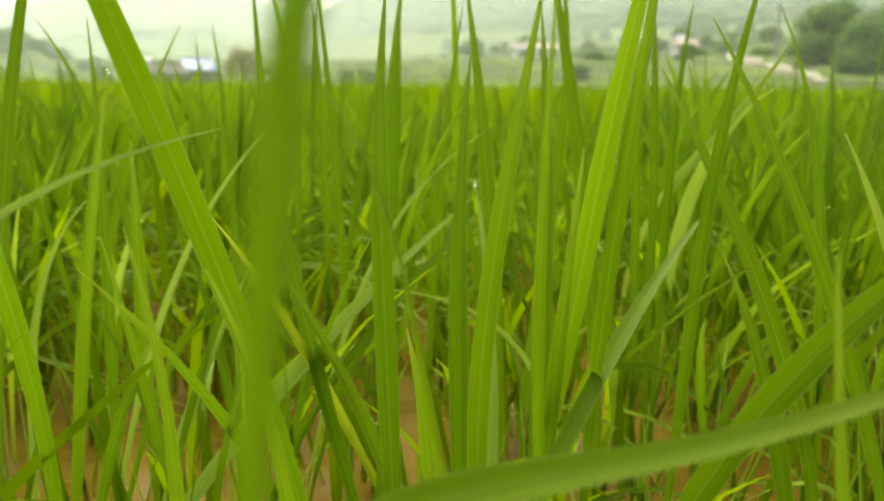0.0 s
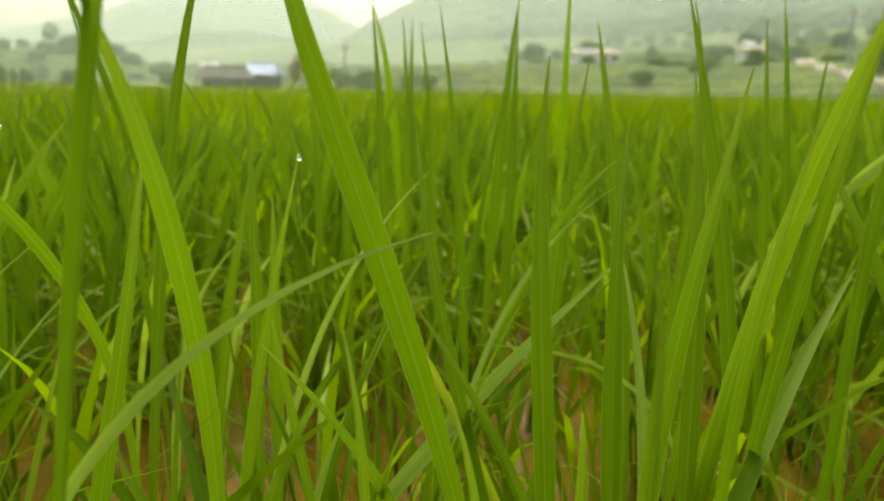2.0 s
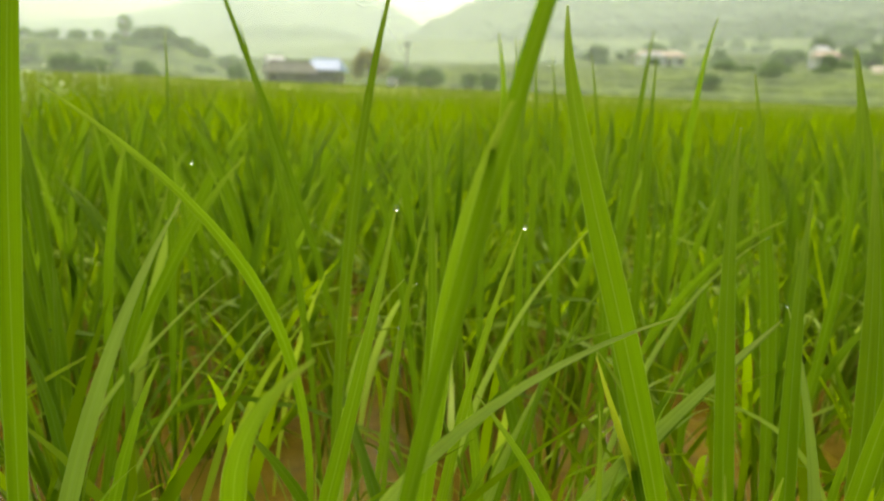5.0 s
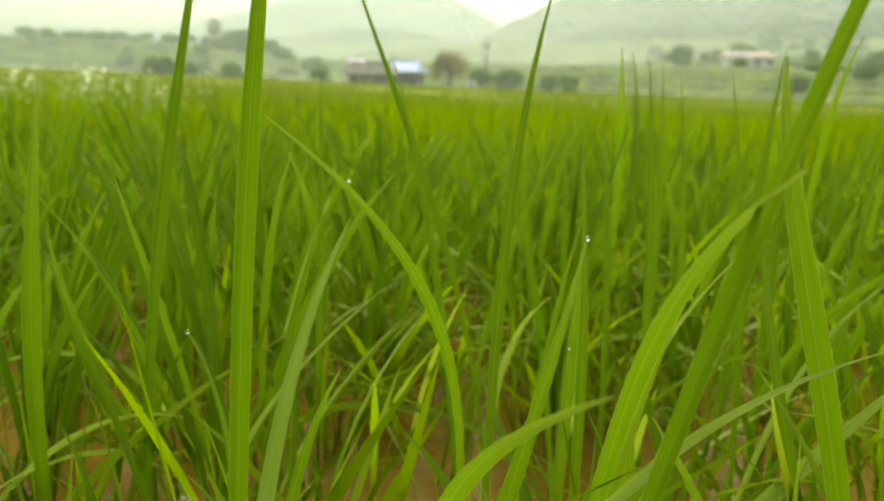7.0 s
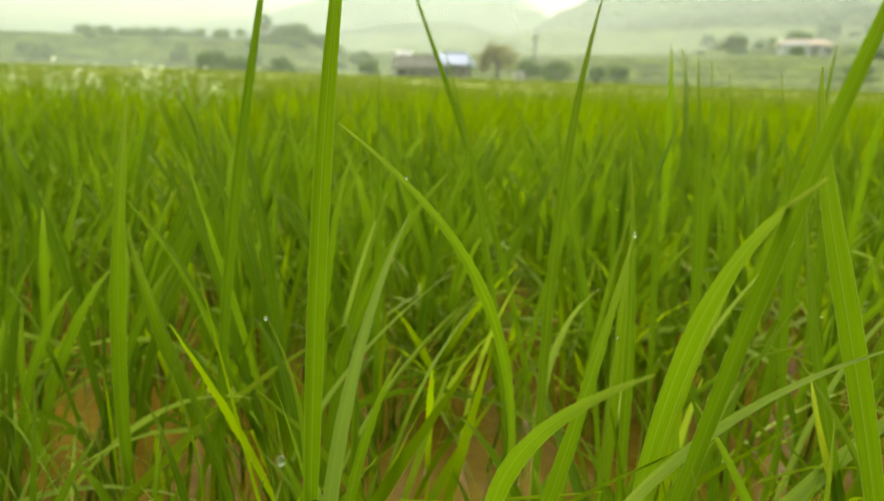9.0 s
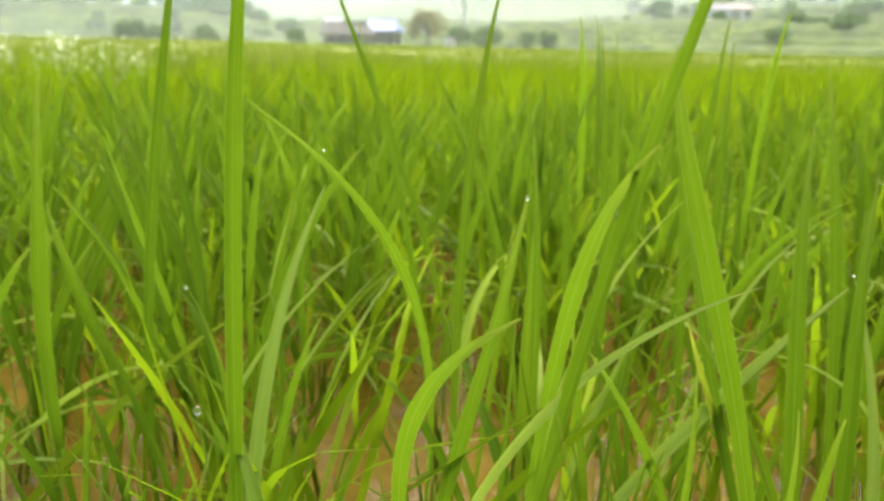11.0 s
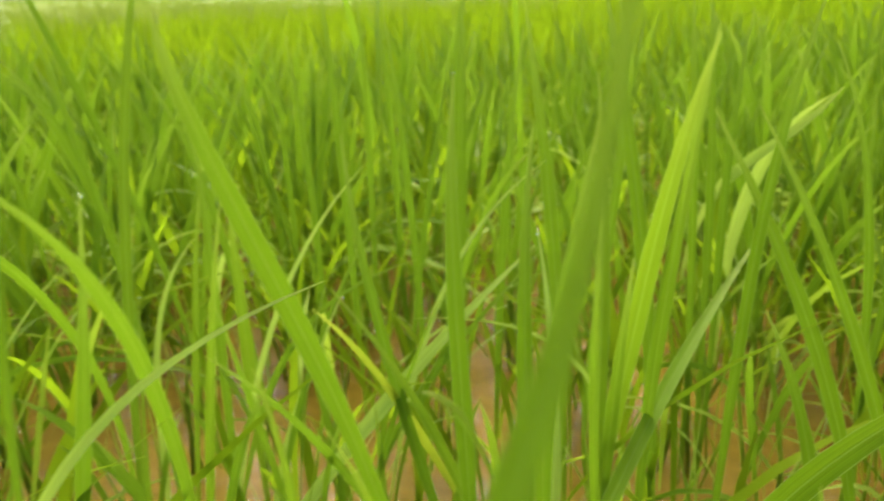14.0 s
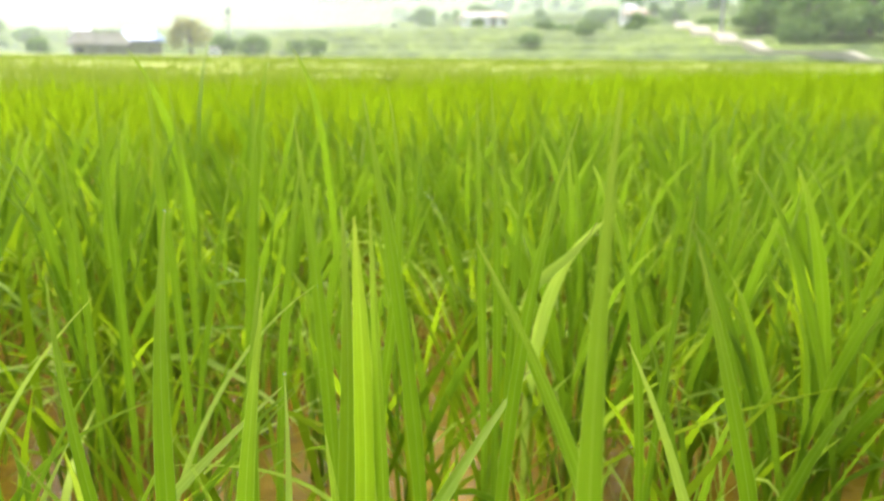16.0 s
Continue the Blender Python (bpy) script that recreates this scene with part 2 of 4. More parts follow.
def build_ground():
    r = np.r_[0.0, np.geomspace(0.3, 60, 60), np.linspace(61, 150, 150), np.geomspace(155, 3000, 24)]
    a = np.r_[np.linspace(-62, 62, 261), np.linspace(66, 294, 30)]
    rr, aa = np.meshgrid(r, np.radians(a), indexing="ij")
    x, y = rr * np.sin(aa), rr * np.cos(aa)
    z = terrain(x, y)
    near = np.hypot(x, y) < 4
    lump = np.sin(x * 23 + 2 * np.sin(y * 17)) * np.sin(y * 29 + np.sin(x * 13))
    z = np.where(near, WATER - 0.016 + 0.006 * lump, z)
    n, k = rr.shape
    i, j = np.meshgrid(np.arange(n - 1), np.arange(k), indexing="ij")
    q = np.stack([i * k + j, i * k + (j + 1) % k, (i + 1) * k + (j + 1) % k, (i + 1) * k + j], -1).reshape(-1, 4)[:, ::-1]
    me = mesh_from("ground", np.stack([x, y, z], -1).reshape(-1, 3), q, MUD)
    me.materials.append(GRASS)
    centre = np.stack([x, y], -1).reshape(-1, 2)[q].mean(1)
    me.polygons.foreach_set("material_index", ((np.hypot(centre[:, 0], centre[:, 1]) > 40).astype(np.int32)))
    tagged(new("ground", me), "brown muddy paddy ground rising to green slopes", "ground", kind="structure")


build_ground()


def build_water():
    bm = bmesh.new()
    bmesh.ops.create_circle(bm, cap_ends=True, radius=9, segments=48)
    bmesh.ops.translate(bm, verts=bm.verts[:], vec=(0, 0, WATER - 0.006))
    m, nodes, links, p = material("paddy_water")
    place = nodes.new("ShaderNodeTexCoord").outputs["Object"]
    p.inputs["Base Color"].default_value = (0.145, 0.100, 0.006, 1)
    p.inputs["Roughness"].default_value = 0.12
    p.inputs["IOR"].default_value = 1.33
    p.inputs["Alpha"].default_value = 0.4
    p.inputs["Specular IOR Level"].default_value = 0.13
    links.new(bump(nodes, links, noise_node(nodes, links, 18.0, 3.0, place), 0.08, 0.01), p.inputs["Normal"])
    ob = part("water", bm, m, None)
    tagged(ob, "shallow brown muddy water standing in the paddy", "water", kind="structure")


build_water()


def build_mountain(name, label, radius, depth, stops, seed, rough):
    """A wooded ridge whose skyline rises and falls by bearing."""
    bearings = np.linspace(stops[0][0], stops[-1][0], 150)
    rise = np.interp(bearings, [s[0] for s in stops], [s[1] for s in stops])
    rows = 34
    verts = []
    for i in range(rows):
        u = i / (rows - 1)
        r = radius + (u - 0.6) * depth
        for b, e in zip(bearings, rise):
            x, y = r * math.sin(radians(b)), r * math.cos(radians(b))
            top = radius * math.tan(radians(e))
            fold = noise.fractal(Vector((x / 60, y / 60, seed)), 1.0, 2.1, 5)
            h = top * (math.sin(min(u / 0.6, 1) * math.pi / 2) ** 1.3 if u < 0.6 else math.cos((u - 0.6) / 0.4 * math.pi / 2))
            verts.append((x, y, -1 + h * (1 + rough * fold) + 1.6 * noise.noise(Vector((x / 6, y / 6, seed))) * min(u * 4, 1)))
    k = len(bearings)
    faces = [(i * k + j, i * k + j + 1, (i + 1) * k + j + 1, (i + 1) * k + j) for i in range(rows - 1) for j in range(k - 1)]
    tagged(new(name, mesh_from(name, verts, faces, WOODS)), label, "hill", kind="structure")


build_mountain("backdrop_hill", "wooded hill fading into the mist", 430, 220,
               [(-60, 2.0), (-34, 2.4), (-20, 3.0), (-15, 3.6), (-11, 4.8), (-6, 7.0), (-2, 7.6), (2, 6.2), (6, 4.2), (11, 2.6)], 3.0, 0.05)
build_mountain("backdrop_hill_near", "dark wooded hillside half hidden by mist", 290, 170,
               [(1, 1.6), (4, 3.0), (6.4, 4.4), (10, 6.2), (16, 8.2), (25, 9.5), (40, 10.0), (56, 8.0), (75, 5.0)], 9.0, 0.06)


def build_mist(radius, height, low, high):
    seg = 96
    verts = [(radius * math.sin(2 * math.pi * i / seg), radius * math.cos(2 * math.pi * i / seg), z) for z in (-2, height) for i in range(seg)]
    faces = [(i, (i + 1) % seg, seg + (i + 1) % seg, seg + i) for i in range(seg)]
    tagged(new("backdrop_mist", mesh_from("mist", verts, faces, mist_material("mist", low, high, radius))), "see-through shell standing in for pale mist", "mist", kind="structure")


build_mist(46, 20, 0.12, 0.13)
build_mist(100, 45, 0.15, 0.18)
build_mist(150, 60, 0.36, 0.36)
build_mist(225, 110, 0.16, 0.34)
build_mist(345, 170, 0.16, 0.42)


def build_road():
    route = [(57.0, 77.0), (53.0, 71.0), (50.0, 66.0), (47.5, 60.0), (45.5, 54.5), (44.5, 50.0), (45.0, 46.0), (47.5, 40.0), (51.0, 34.0)]
    pts = []
    for (x0, y0), (x1, y1) in zip(route[:-1], route[1:]):
        pts += [(x0 + (x1 - x0) * u, y0 + (y1 - y0) * u) for u in (0, 0.25, 0.5, 0.75)]
    verts, faces = [], []
    for i, (x, y) in enumerate(pts):
        x2, y2 = pts[min(i + 1, len(pts) - 1)] if i < len(pts) - 1 else (2 * x - pts[i - 1][0], 2 * y - pts[i - 1][1])
        d = Vector((y2 - y, x - x2)).normalized() * 0.85
        z = max(float(terrain(np.array(x), np.array(y))), 0.0) + 0.3
        verts += [(x - d.x, y - d.y, z), (x + d.x, y + d.y, z), (x + d.x, y + d.y, z - 0.6), (x - d.x, y - d.y, z - 0.6)]
        if i:
            a, b = (i - 1) * 4, i * 4
            faces += [(a + s, a + (s + 1) % 4, b + (s + 1) % 4, b + s) for s in range(4)]
    tagged(new("road", mesh_from("road", verts, faces, ROAD, smooth=False)), "pale concrete lane winding down the slope", "road", kind="structure")


build_road()


# ---- rice crop ----
def curve_points(p0, p1, p2, p3, n):
    u = np.linspace(0, 1, n)[:, None]
    p0, p1, p2, p3 = map(np.asarray, (p0, p1, p2, p3))
    pts = (1 - u) ** 3 * p0 + 3 * u * (1 - u) ** 2 * p1 + 3 * u * u * (1 - u) * p2 + u ** 3 * p3
    tan = 3 * (1 - u) ** 2 * (p1 - p0) + 6 * u * (1 - u) * (p2 - p1) + 3 * u * u * (p3 - p2)
    return pts, tan / np.maximum(np.linalg.norm(tan, axis=1, keepdims=True), 1e-6)


def blade_width(u, taper=0.35):
    """Narrow sheath, widest past the middle, tapering over the last stretch to the tip."""
    return np.minimum(0.36 + 1.3 * u, 1.0) * np.clip((1 - u) / taper, 0.03, 1.0) ** 0.75


def blade_mesh(name, p0, p1, p2, p3, width, mat, face=(0.05, -0.05, 0.30), twist=0.0, turn=0.0, fold=0.22, n=22, across=5, wave=0.0):
    """One leaf blade along a curve: creased along the midrib, turning about its own length."""
    pts, tan = curve_points(p0, p1, p2, p3, n)
    u = np.linspace(0, 1, n)
    length = np.linalg.norm(np.diff(pts, axis=0), axis=1).sum()
    w = blade_width(u, min(max(0.14 / length, 0.34), 0.46)) * width
    out = np.asarray(face) - pts
    out /= np.linalg.norm(out, axis=1, keepdims=True)
    side = np.cross(tan, out)
    # even the turn out along the blade, so that a bend towards the eye does not spin it
    for _ in range(12):
        side[1:-1] = (side[:-2] + side[1:-1] + side[2:]) / 3
    side -= tan * (side * tan).sum(1, keepdims=True)
    side /= np.maximum(np.linalg.norm(side, axis=1, keepdims=True), 1e-6)
    nor = np.cross(side, tan)
    ang = twist + turn * u
    s2 = side * np.cos(ang)[:, None] + nor * np.sin(ang)[:, None]
    n2 = nor * np.cos(ang)[:, None] - side * np.sin(ang)[:, None]
    c = np.linspace(-0.5, 0.5, across)
    ripple = 1 + wave * np.sin(u * 19 + width * 4000)
    verts = pts[:, None] + s2[:, None] * (c[None, :, None] * (w * ripple)[:, None, None]) + n2[:, None] * ((np.abs(c)[None, :] - 0.25)[:, :, None] * (w * fold)[:, None, None])
    i, j = np.meshgrid(np.arange(n - 1), np.arange(across - 1), indexing="ij")
    q = np.stack([i * across + j, i * across + j + 1, (i + 1) * across + j + 1, (i + 1) * across + j], -1).reshape(-1, 4)
    uv = np.stack(np.broadcast_arrays((c + 0.5)[None, :], u[:, None]), -1).reshape(-1, 2)
    return mesh_from(name, verts.reshape(-1, 3), q, mat, uv)


OPEN_WATER = ((-0.06, 0.80, 0.045), (0.29, 0.70, 0.03), (0.45, 0.92, 0.04))
CLUMP = "rice plants of the paddy"
clumps, tips = [], []


def culm_mesh():
    bm = bmesh.new()
    bmesh.ops.create_cone(bm, cap_ends=True, segments=6, radius1=0.0026, radius2=0.0002, depth=0.15)
    bmesh.ops.translate(bm, verts=bm.verts[:], vec=(0, 0, 0.07))
    for f in bm.faces:
        f.smooth = True
    me = bpy.data.meshes.new("culm")
    bm.to_mesh(me)
    bm.free()
    me.materials.append(SHEATH)
    return me


CULM = culm_mesh()


def rice_plant(x, y, label="young green rice plant standing in muddy water"):
    hill = thing("rice_plant", x, y, WATER - 0.01, label, "rice plant", CLUMP)
    clumps.append((x, y))
    for _ in range(3):
        ob = new("culm", CULM)
        ob.parent = hill
        ob.matrix_basis = pose(rng.normal(0, 0.012), rng.normal(0, 0.012), 0, rng.normal(0, 9), rng.normal(0, 9), 0)
    return hill


def leaf(hill, p0, p1, p2, p3, width, mat=None, twist=None, turn=None):
    """A leaf by its foot, two bends and its tip, in world metres."""
    base = np.array(hill.location)
    if twist is None:
        twist, turn = rng.uniform(-0.25, 0.25), rng.uniform(-0.35, 0.35)
    me = blade_mesh("leaf", *[np.asarray(p) - base for p in (p0, p1, p2, p3)], width, mat or GREEN, face=np.array((0.03, -0.01, 0.29)) - base, twist=twist, turn=turn, wave=0.03)
    ob = new("leaf", me)
    ob.parent = hill
    tips.append(p3)
    if mat is PALE:
        tagged(ob, "wet leaf paled by sky sheen")
    elif mat is LIGHT:
        tagged(ob, "fresh yellow-green leaf")
    elif mat is YELLOW:
        tagged(ob, "yellowing dry leaf")
    return ob


def template(lean, droop, kink, mat, width):
    """A leaf one metre long, to be scaled: lean and droop carry it outwards along x."""
    p1 = (0.04 + 0.1 * lean, 0, 0.42)
    p2 = (0.10 + 0.5 * lean, rng.normal(0, 0.03), 0.78 - 0.1 * droop)
    p3 = (0.14 + 0.75 * lean + 0.55 * droop, rng.normal(0, 0.06), 1.0 - 0.25 * lean - 0.62 * droop - kink)
    return blade_mesh("leaf", (0, 0, 0), p1, p2, p3, width, mat, face=(3, -3, 1), twist=rng.uniform(-1.2, 1.2), turn=rng.uniform(-0.8, 0.8), n=10, across=3)


UPRIGHT = [template(rng.uniform(0.0, 0.26), rng.uniform(0, 0.10), 0, GREEN, rng.uniform(0.019, 0.034)) for _ in range(16)]
ARCHED = [template(rng.uniform(0.3, 0.7), rng.uniform(0.3, 1.0), rng.uniform(0, 0.2), GREEN if i < 6 else PALE, rng.uniform(0.012, 0.022)) for i in range(11)]


def fill(hill, count, tall, arched=0.4):
    for _ in range(count):
        bent = rng.random() < arched
        me = (ARCHED if bent else UPRIGHT)[int(rng.integers(11 if bent else 16))]
        ob = new("leaf", me)
        ob.parent = hill
        s = tall * rng.uniform(0.62, 1.08) * (0.8 if bent else 1.0)
        ob.matrix_basis = pose(rng.normal(0, 0.014), rng.normal(0, 0.014), 0, rng.normal(0, 5), rng.normal(0, 5), rng.uniform(0, 360)) @ Matrix.Diagonal((s, s, s, 1))


# plants beside the camera, leaf by leaf
hill = rice_plant(0.131, 0.188, "young rice plant with pale bent wet leaves")
leaf(hill, (0.097, 0.163, -0.120), (0.135, 0.166, 0.219), (0.137, 0.153, 0.091), (0.299, 0.120, 0.171), 0.0085, LIGHT, 0.0, 0.2)
leaf(hill, (0.138, 0.145, -0.120), (0.113, 0.021, 0.371), (0.160, 0.099, 0.170), (0.163, 0.072, 0.345), 0.0062, None, 0.0, 0.2)
leaf(hill, (0.165, 0.233, -0.120), (0.224, 0.282, 0.005), (0.320, 0.358, 0.091), (0.450, 0.458, 0.135), 0.0095, LIGHT, 0.0, 0.1)
hill = rice_plant(-0.021, 0.272, "young rice plant with pale bent wet leaves")
leaf(hill, (-0.009, 0.269, -0.120), (0.014, 0.251, 0.072), (0.032, 0.218, 0.262), (0.089, 0.181, 0.436), 0.0057, None, 1.15, -1.1)
leaf(hill, (-0.044, 0.301, -0.120), (-0.030, 0.284, 0.074), (0.013, 0.262, 0.172), (0.133, 0.291, 0.196), 0.0049, PALE, 0.1, 0.2)
hill = rice_plant(0.232, 0.320, "young rice plant with pale bent wet leaves")
leaf(hill, (0.205, 0.355, -0.120), (0.215, 0.350, 0.005), (0.199, 0.388, 0.141), (0.218, 0.419, 0.262), 0.0108)
leaf(hill, (0.242, 0.362, -0.120), (0.250, 0.362, 0.006), (0.242, 0.388, 0.115), (0.263, 0.416, 0.230), 0.0108)
leaf(hill, (0.235, 0.368, -0.120), (0.226, 0.371, -0.018), (0.198, 0.385, 0.069), (0.140, 0.406, 0.147), 0.0068, LIGHT)
leaf(hill, (0.181, 0.319, -0.120), (0.165, 0.317, 0.113), (0.083, 0.295, 0.243), (0.081, 0.293, 0.305), 0.0104)
leaf(hill, (0.255, 0.330, -0.120), (0.205, 0.283, 0.066), (0.179, 0.197, 0.187), (0.151, 0.168, 0.210), 0.0084, LIGHT, 0.0, 1.4)
leaf(hill, (0.272, 0.338, -0.120), (0.226, 0.337, 0.020), (0.235, 0.306, 0.136), (0.250, 0.291, 0.254), 0.0093)
leaf(hill, (0.240, 0.322, -0.120), (0.256, 0.341, -0.002), (0.271, 0.381, 0.089), (0.277, 0.446, 0.155), 0.0073, PALE)
leaf(hill, (0.222, 0.379, -0.120), (0.193, 0.396, 0.001), (0.159, 0.424, 0.115), (0.156, 0.456, 0.225), 0.0078)
hill = rice_plant(0.061, 0.286, "young rice plant with fresh yellow-green leaves")
leaf(hill, (0.101, 0.318, -0.120), (0.111, 0.312, -0.004), (0.117, 0.300, 0.088), (0.101, 0.283, 0.165), 0.0057, LIGHT)
hill = rice_plant(0.503, 0.315, "young rice plant with pale bent wet leaves")
leaf(hill, (0.499, 0.291, -0.120), (0.491, 0.297, -0.012), (0.483, 0.312, 0.095), (0.447, 0.348, 0.190), 0.0103, PALE)
leaf(hill, (0.528, 0.292, -0.120), (0.527, 0.292, 0.009), (0.518, 0.327, 0.119), (0.502, 0.367, 0.236), 0.0108)
leaf(hill, (0.481, 0.361, -0.120), (0.478, 0.359, 0.008), (0.445, 0.410, 0.120), (0.401, 0.454, 0.225), 0.0108)
hill = rice_plant(0.044, 0.441, "young rice plant with pale bent wet leaves")
leaf(hill, (0.023, 0.373, -0.120), (0.023, 0.373, -0.030), (0.029, 0.387, 0.065), (0.037, 0.408, 0.154), 0.0040, LIGHT)
leaf(hill, (0.055, 0.392, -0.120), (0.055, 0.387, 0.002), (0.027, 0.475, 0.034), (-0.001, 0.543, 0.095), 0.0091)
leaf(hill, (0.077, 0.458, -0.120), (0.096, 0.459, -0.018), (0.118, 0.474, 0.087), (0.185, 0.491, 0.168), 0.0044)
leaf(hill, (0.068, 0.477, -0.120), (0.061, 0.482, 0.002), (0.072, 0.494, 0.128), (0.062, 0.528, 0.248), 0.0073)
leaf(hill, (0.081, 0.478, -0.120), (0.085, 0.477, -0.035), (0.113, 0.491, 0.032), (0.151, 0.499, 0.104), 0.0072, PALE)
leaf(hill, (0.048, 0.479, -0.120), (0.073, 0.477, -0.007), (0.086, 0.494, 0.115), (0.173, 0.502, 0.195), 0.0044, PALE)
leaf(hill, (0.050, 0.518, -0.120), (0.081, 0.516, 0.001), (0.094, 0.527, 0.093), (0.211, 0.529, 0.114), 0.0055)
leaf(hill, (0.043, 0.424, -0.120), (0.056, 0.398, 0.073), (0.046, 0.329, 0.212), (0.041, 0.192, 0.274), 0.0093, None, -0.2, 0.5)
leaf(hill, (0.046, 0.409, -0.120), (0.053, 0.409, 0.002), (0.068, 0.403, 0.115), (0.090, 0.368, 0.216), 0.0059, LIGHT)
leaf(hill, (0.035, 0.416, -0.120), (0.101, 0.415, -0.005), (0.182, 0.423, 0.081), (0.275, 0.446, 0.146), 0.0098, PALE)
hill = rice_plant(0.333, 0.446, "young rice plant with pale bent wet leaves")
leaf(hill, (0.294, 0.374, -0.120), (0.286, 0.373, 0.004), (0.312, 0.404, 0.135), (0.312, 0.439, 0.255), 0.0108, LIGHT)
leaf(hill, (0.316, 0.415, -0.120), (0.310, 0.408, -0.006), (0.291, 0.350, 0.089), (0.273, 0.300, 0.188), 0.0083)
leaf(hill, (0.368, 0.441, -0.120), (0.367, 0.440, 0.034), (0.363, 0.474, 0.170), (0.344, 0.512, 0.312), 0.0108)
leaf(hill, (0.367, 0.446, -0.120), (0.332, 0.451, 0.027), (0.329, 0.462, 0.085), (0.201, 0.486, 0.086), 0.0037, PALE)
leaf(hill, (0.322, 0.504, -0.120), (0.319, 0.502, 0.028), (0.321, 0.537, 0.155), (0.308, 0.572, 0.295), 0.0105)
leaf(hill, (0.347, 0.509, -0.120), (0.323, 0.521, 0.025), (0.394, 0.518, 0.174), (0.373, 0.557, 0.316), 0.0073)
leaf(hill, (0.305, 0.434, -0.120), (0.318, 0.395, 0.046), (0.300, 0.341, 0.192), (0.273, 0.243, 0.290), 0.0105, LIGHT)
hill = rice_plant(0.381, 0.388, "young rice plant with tall arching green leaves")
leaf(hill, (0.381, 0.388, -0.120), (0.393, 0.388, 0.033), (0.398, 0.407, 0.168), (0.454, 0.424, 0.304), 0.0079)
leaf(hill, (0.339, 0.402, -0.120), (0.319, 0.380, 0.024), (0.304, 0.326, 0.160), (0.282, 0.259, 0.292), 0.0082)
hill = rice_plant(0.511, 0.403, "young rice plant with tall arching green leaves")
leaf(hill, (0.519, 0.401, -0.120), (0.498, 0.413, 0.004), (0.528, 0.417, 0.149), (0.489, 0.458, 0.265), 0.0066)
leaf(hill, (0.502, 0.405, -0.120), (0.507, 0.411, 0.004), (0.523, 0.414, 0.130), (0.553, 0.436, 0.248), 0.0066)
hill = rice_plant(-0.202, 0.516, "young rice plant with pale bent wet leaves")
leaf(hill, (-0.194, 0.462, -0.120), (-0.187, 0.462, -0.009), (-0.246, 0.489, 0.071), (-0.283, 0.510, 0.164), 0.0051, LIGHT)
leaf(hill, (-0.210, 0.519, -0.120), (-0.196, 0.521, -0.002), (-0.150, 0.536, 0.078), (-0.066, 0.548, 0.148), 0.0042, PALE)
leaf(hill, (-0.169, 0.566, -0.120), (-0.158, 0.567, -0.025), (-0.112, 0.580, 0.059), (-0.044, 0.593, 0.121), 0.0030, PALE)
leaf(hill, (-0.224, 0.504, -0.120), (-0.244, 0.519, 0.069), (-0.223, 0.565, 0.252), (-0.204, 0.618, 0.442), 0.0085)
leaf(hill, (-0.173, 0.566, -0.120), (-0.162, 0.575, -0.002), (-0.145, 0.592, 0.103), (-0.118, 0.616, 0.198), 0.0086)
hill = rice_plant(0.153, 0.497, "young rice plant with pale bent wet leaves")
leaf(hill, (0.143, 0.462, -0.120), (0.150, 0.464, 0.006), (0.215, 0.467, 0.062), (0.291, 0.473, 0.134), 0.0055)
leaf(hill, (0.177, 0.516, -0.120), (0.186, 0.513, -0.025), (0.229, 0.532, 0.075), (0.315, 0.525, 0.121), 0.0049)
leaf(hill, (0.172, 0.525, -0.120), (0.195, 0.519, -0.018), (0.214, 0.541, 0.119), (0.315, 0.538, 0.180), 0.0045, PALE)
hill = rice_plant(0.453, 0.530, "young rice plant with tall arching green leaves")
leaf(hill, (0.452, 0.523, -0.120), (0.447, 0.522, 0.036), (0.467, 0.551, 0.175), (0.465, 0.585, 0.322), 0.0071)
leaf(hill, (0.456, 0.525, -0.120), (0.466, 0.525, 0.010), (0.461, 0.544, 0.155), (0.497, 0.567, 0.284), 0.0071)
leaf(hill, (0.451, 0.541, -0.120), (0.454, 0.549, 0.024), (0.450, 0.558, 0.164), (0.456, 0.591, 0.305), 0.0071)
hill = rice_plant(-0.003, 0.527, "young rice plant with pale bent wet leaves")
leaf(hill, (-0.003, 0.527, -0.120), (0.024, 0.519, -0.051), (-0.013, 0.552, 0.083), (0.054, 0.562, 0.140), 0.0059, PALE)
leaf(hill, (-0.018, 0.524, -0.120), (0.004, 0.514, 0.069), (-0.020, 0.463, 0.183), (-0.116, 0.353, 0.274), 0.0068)
leaf(hill, (0.022, 0.535, -0.120), (0.038, 0.535, -0.001), (0.045, 0.535, 0.107), (0.067, 0.535, 0.204), 0.0058, LIGHT)
hill = rice_plant(0.251, 0.623, "young rice plant with tall arching green leaves")
leaf(hill, (0.282, 0.576, -0.120), (0.287, 0.578, 0.004), (0.294, 0.592, 0.148), (0.322, 0.616, 0.273), 0.0071)
leaf(hill, (0.227, 0.594, -0.120), (0.224, 0.595, 0.018), (0.225, 0.619, 0.171), (0.210, 0.657, 0.309), 0.0066)
leaf(hill, (0.218, 0.645, -0.120), (0.218, 0.648, 0.008), (0.249, 0.657, 0.139), (0.275, 0.681, 0.263), 0.0057)
leaf(hill, (0.278, 0.678, -0.120), (0.276, 0.675, 0.028), (0.291, 0.709, 0.171), (0.300, 0.738, 0.312), 0.0093)
hill = rice_plant(0.014, 0.653, "young rice plant with tall arching green leaves")
leaf(hill, (-0.001, 0.622, -0.120), (-0.008, 0.629, 0.034), (-0.030, 0.647, 0.180), (-0.075, 0.689, 0.321), 0.0062)
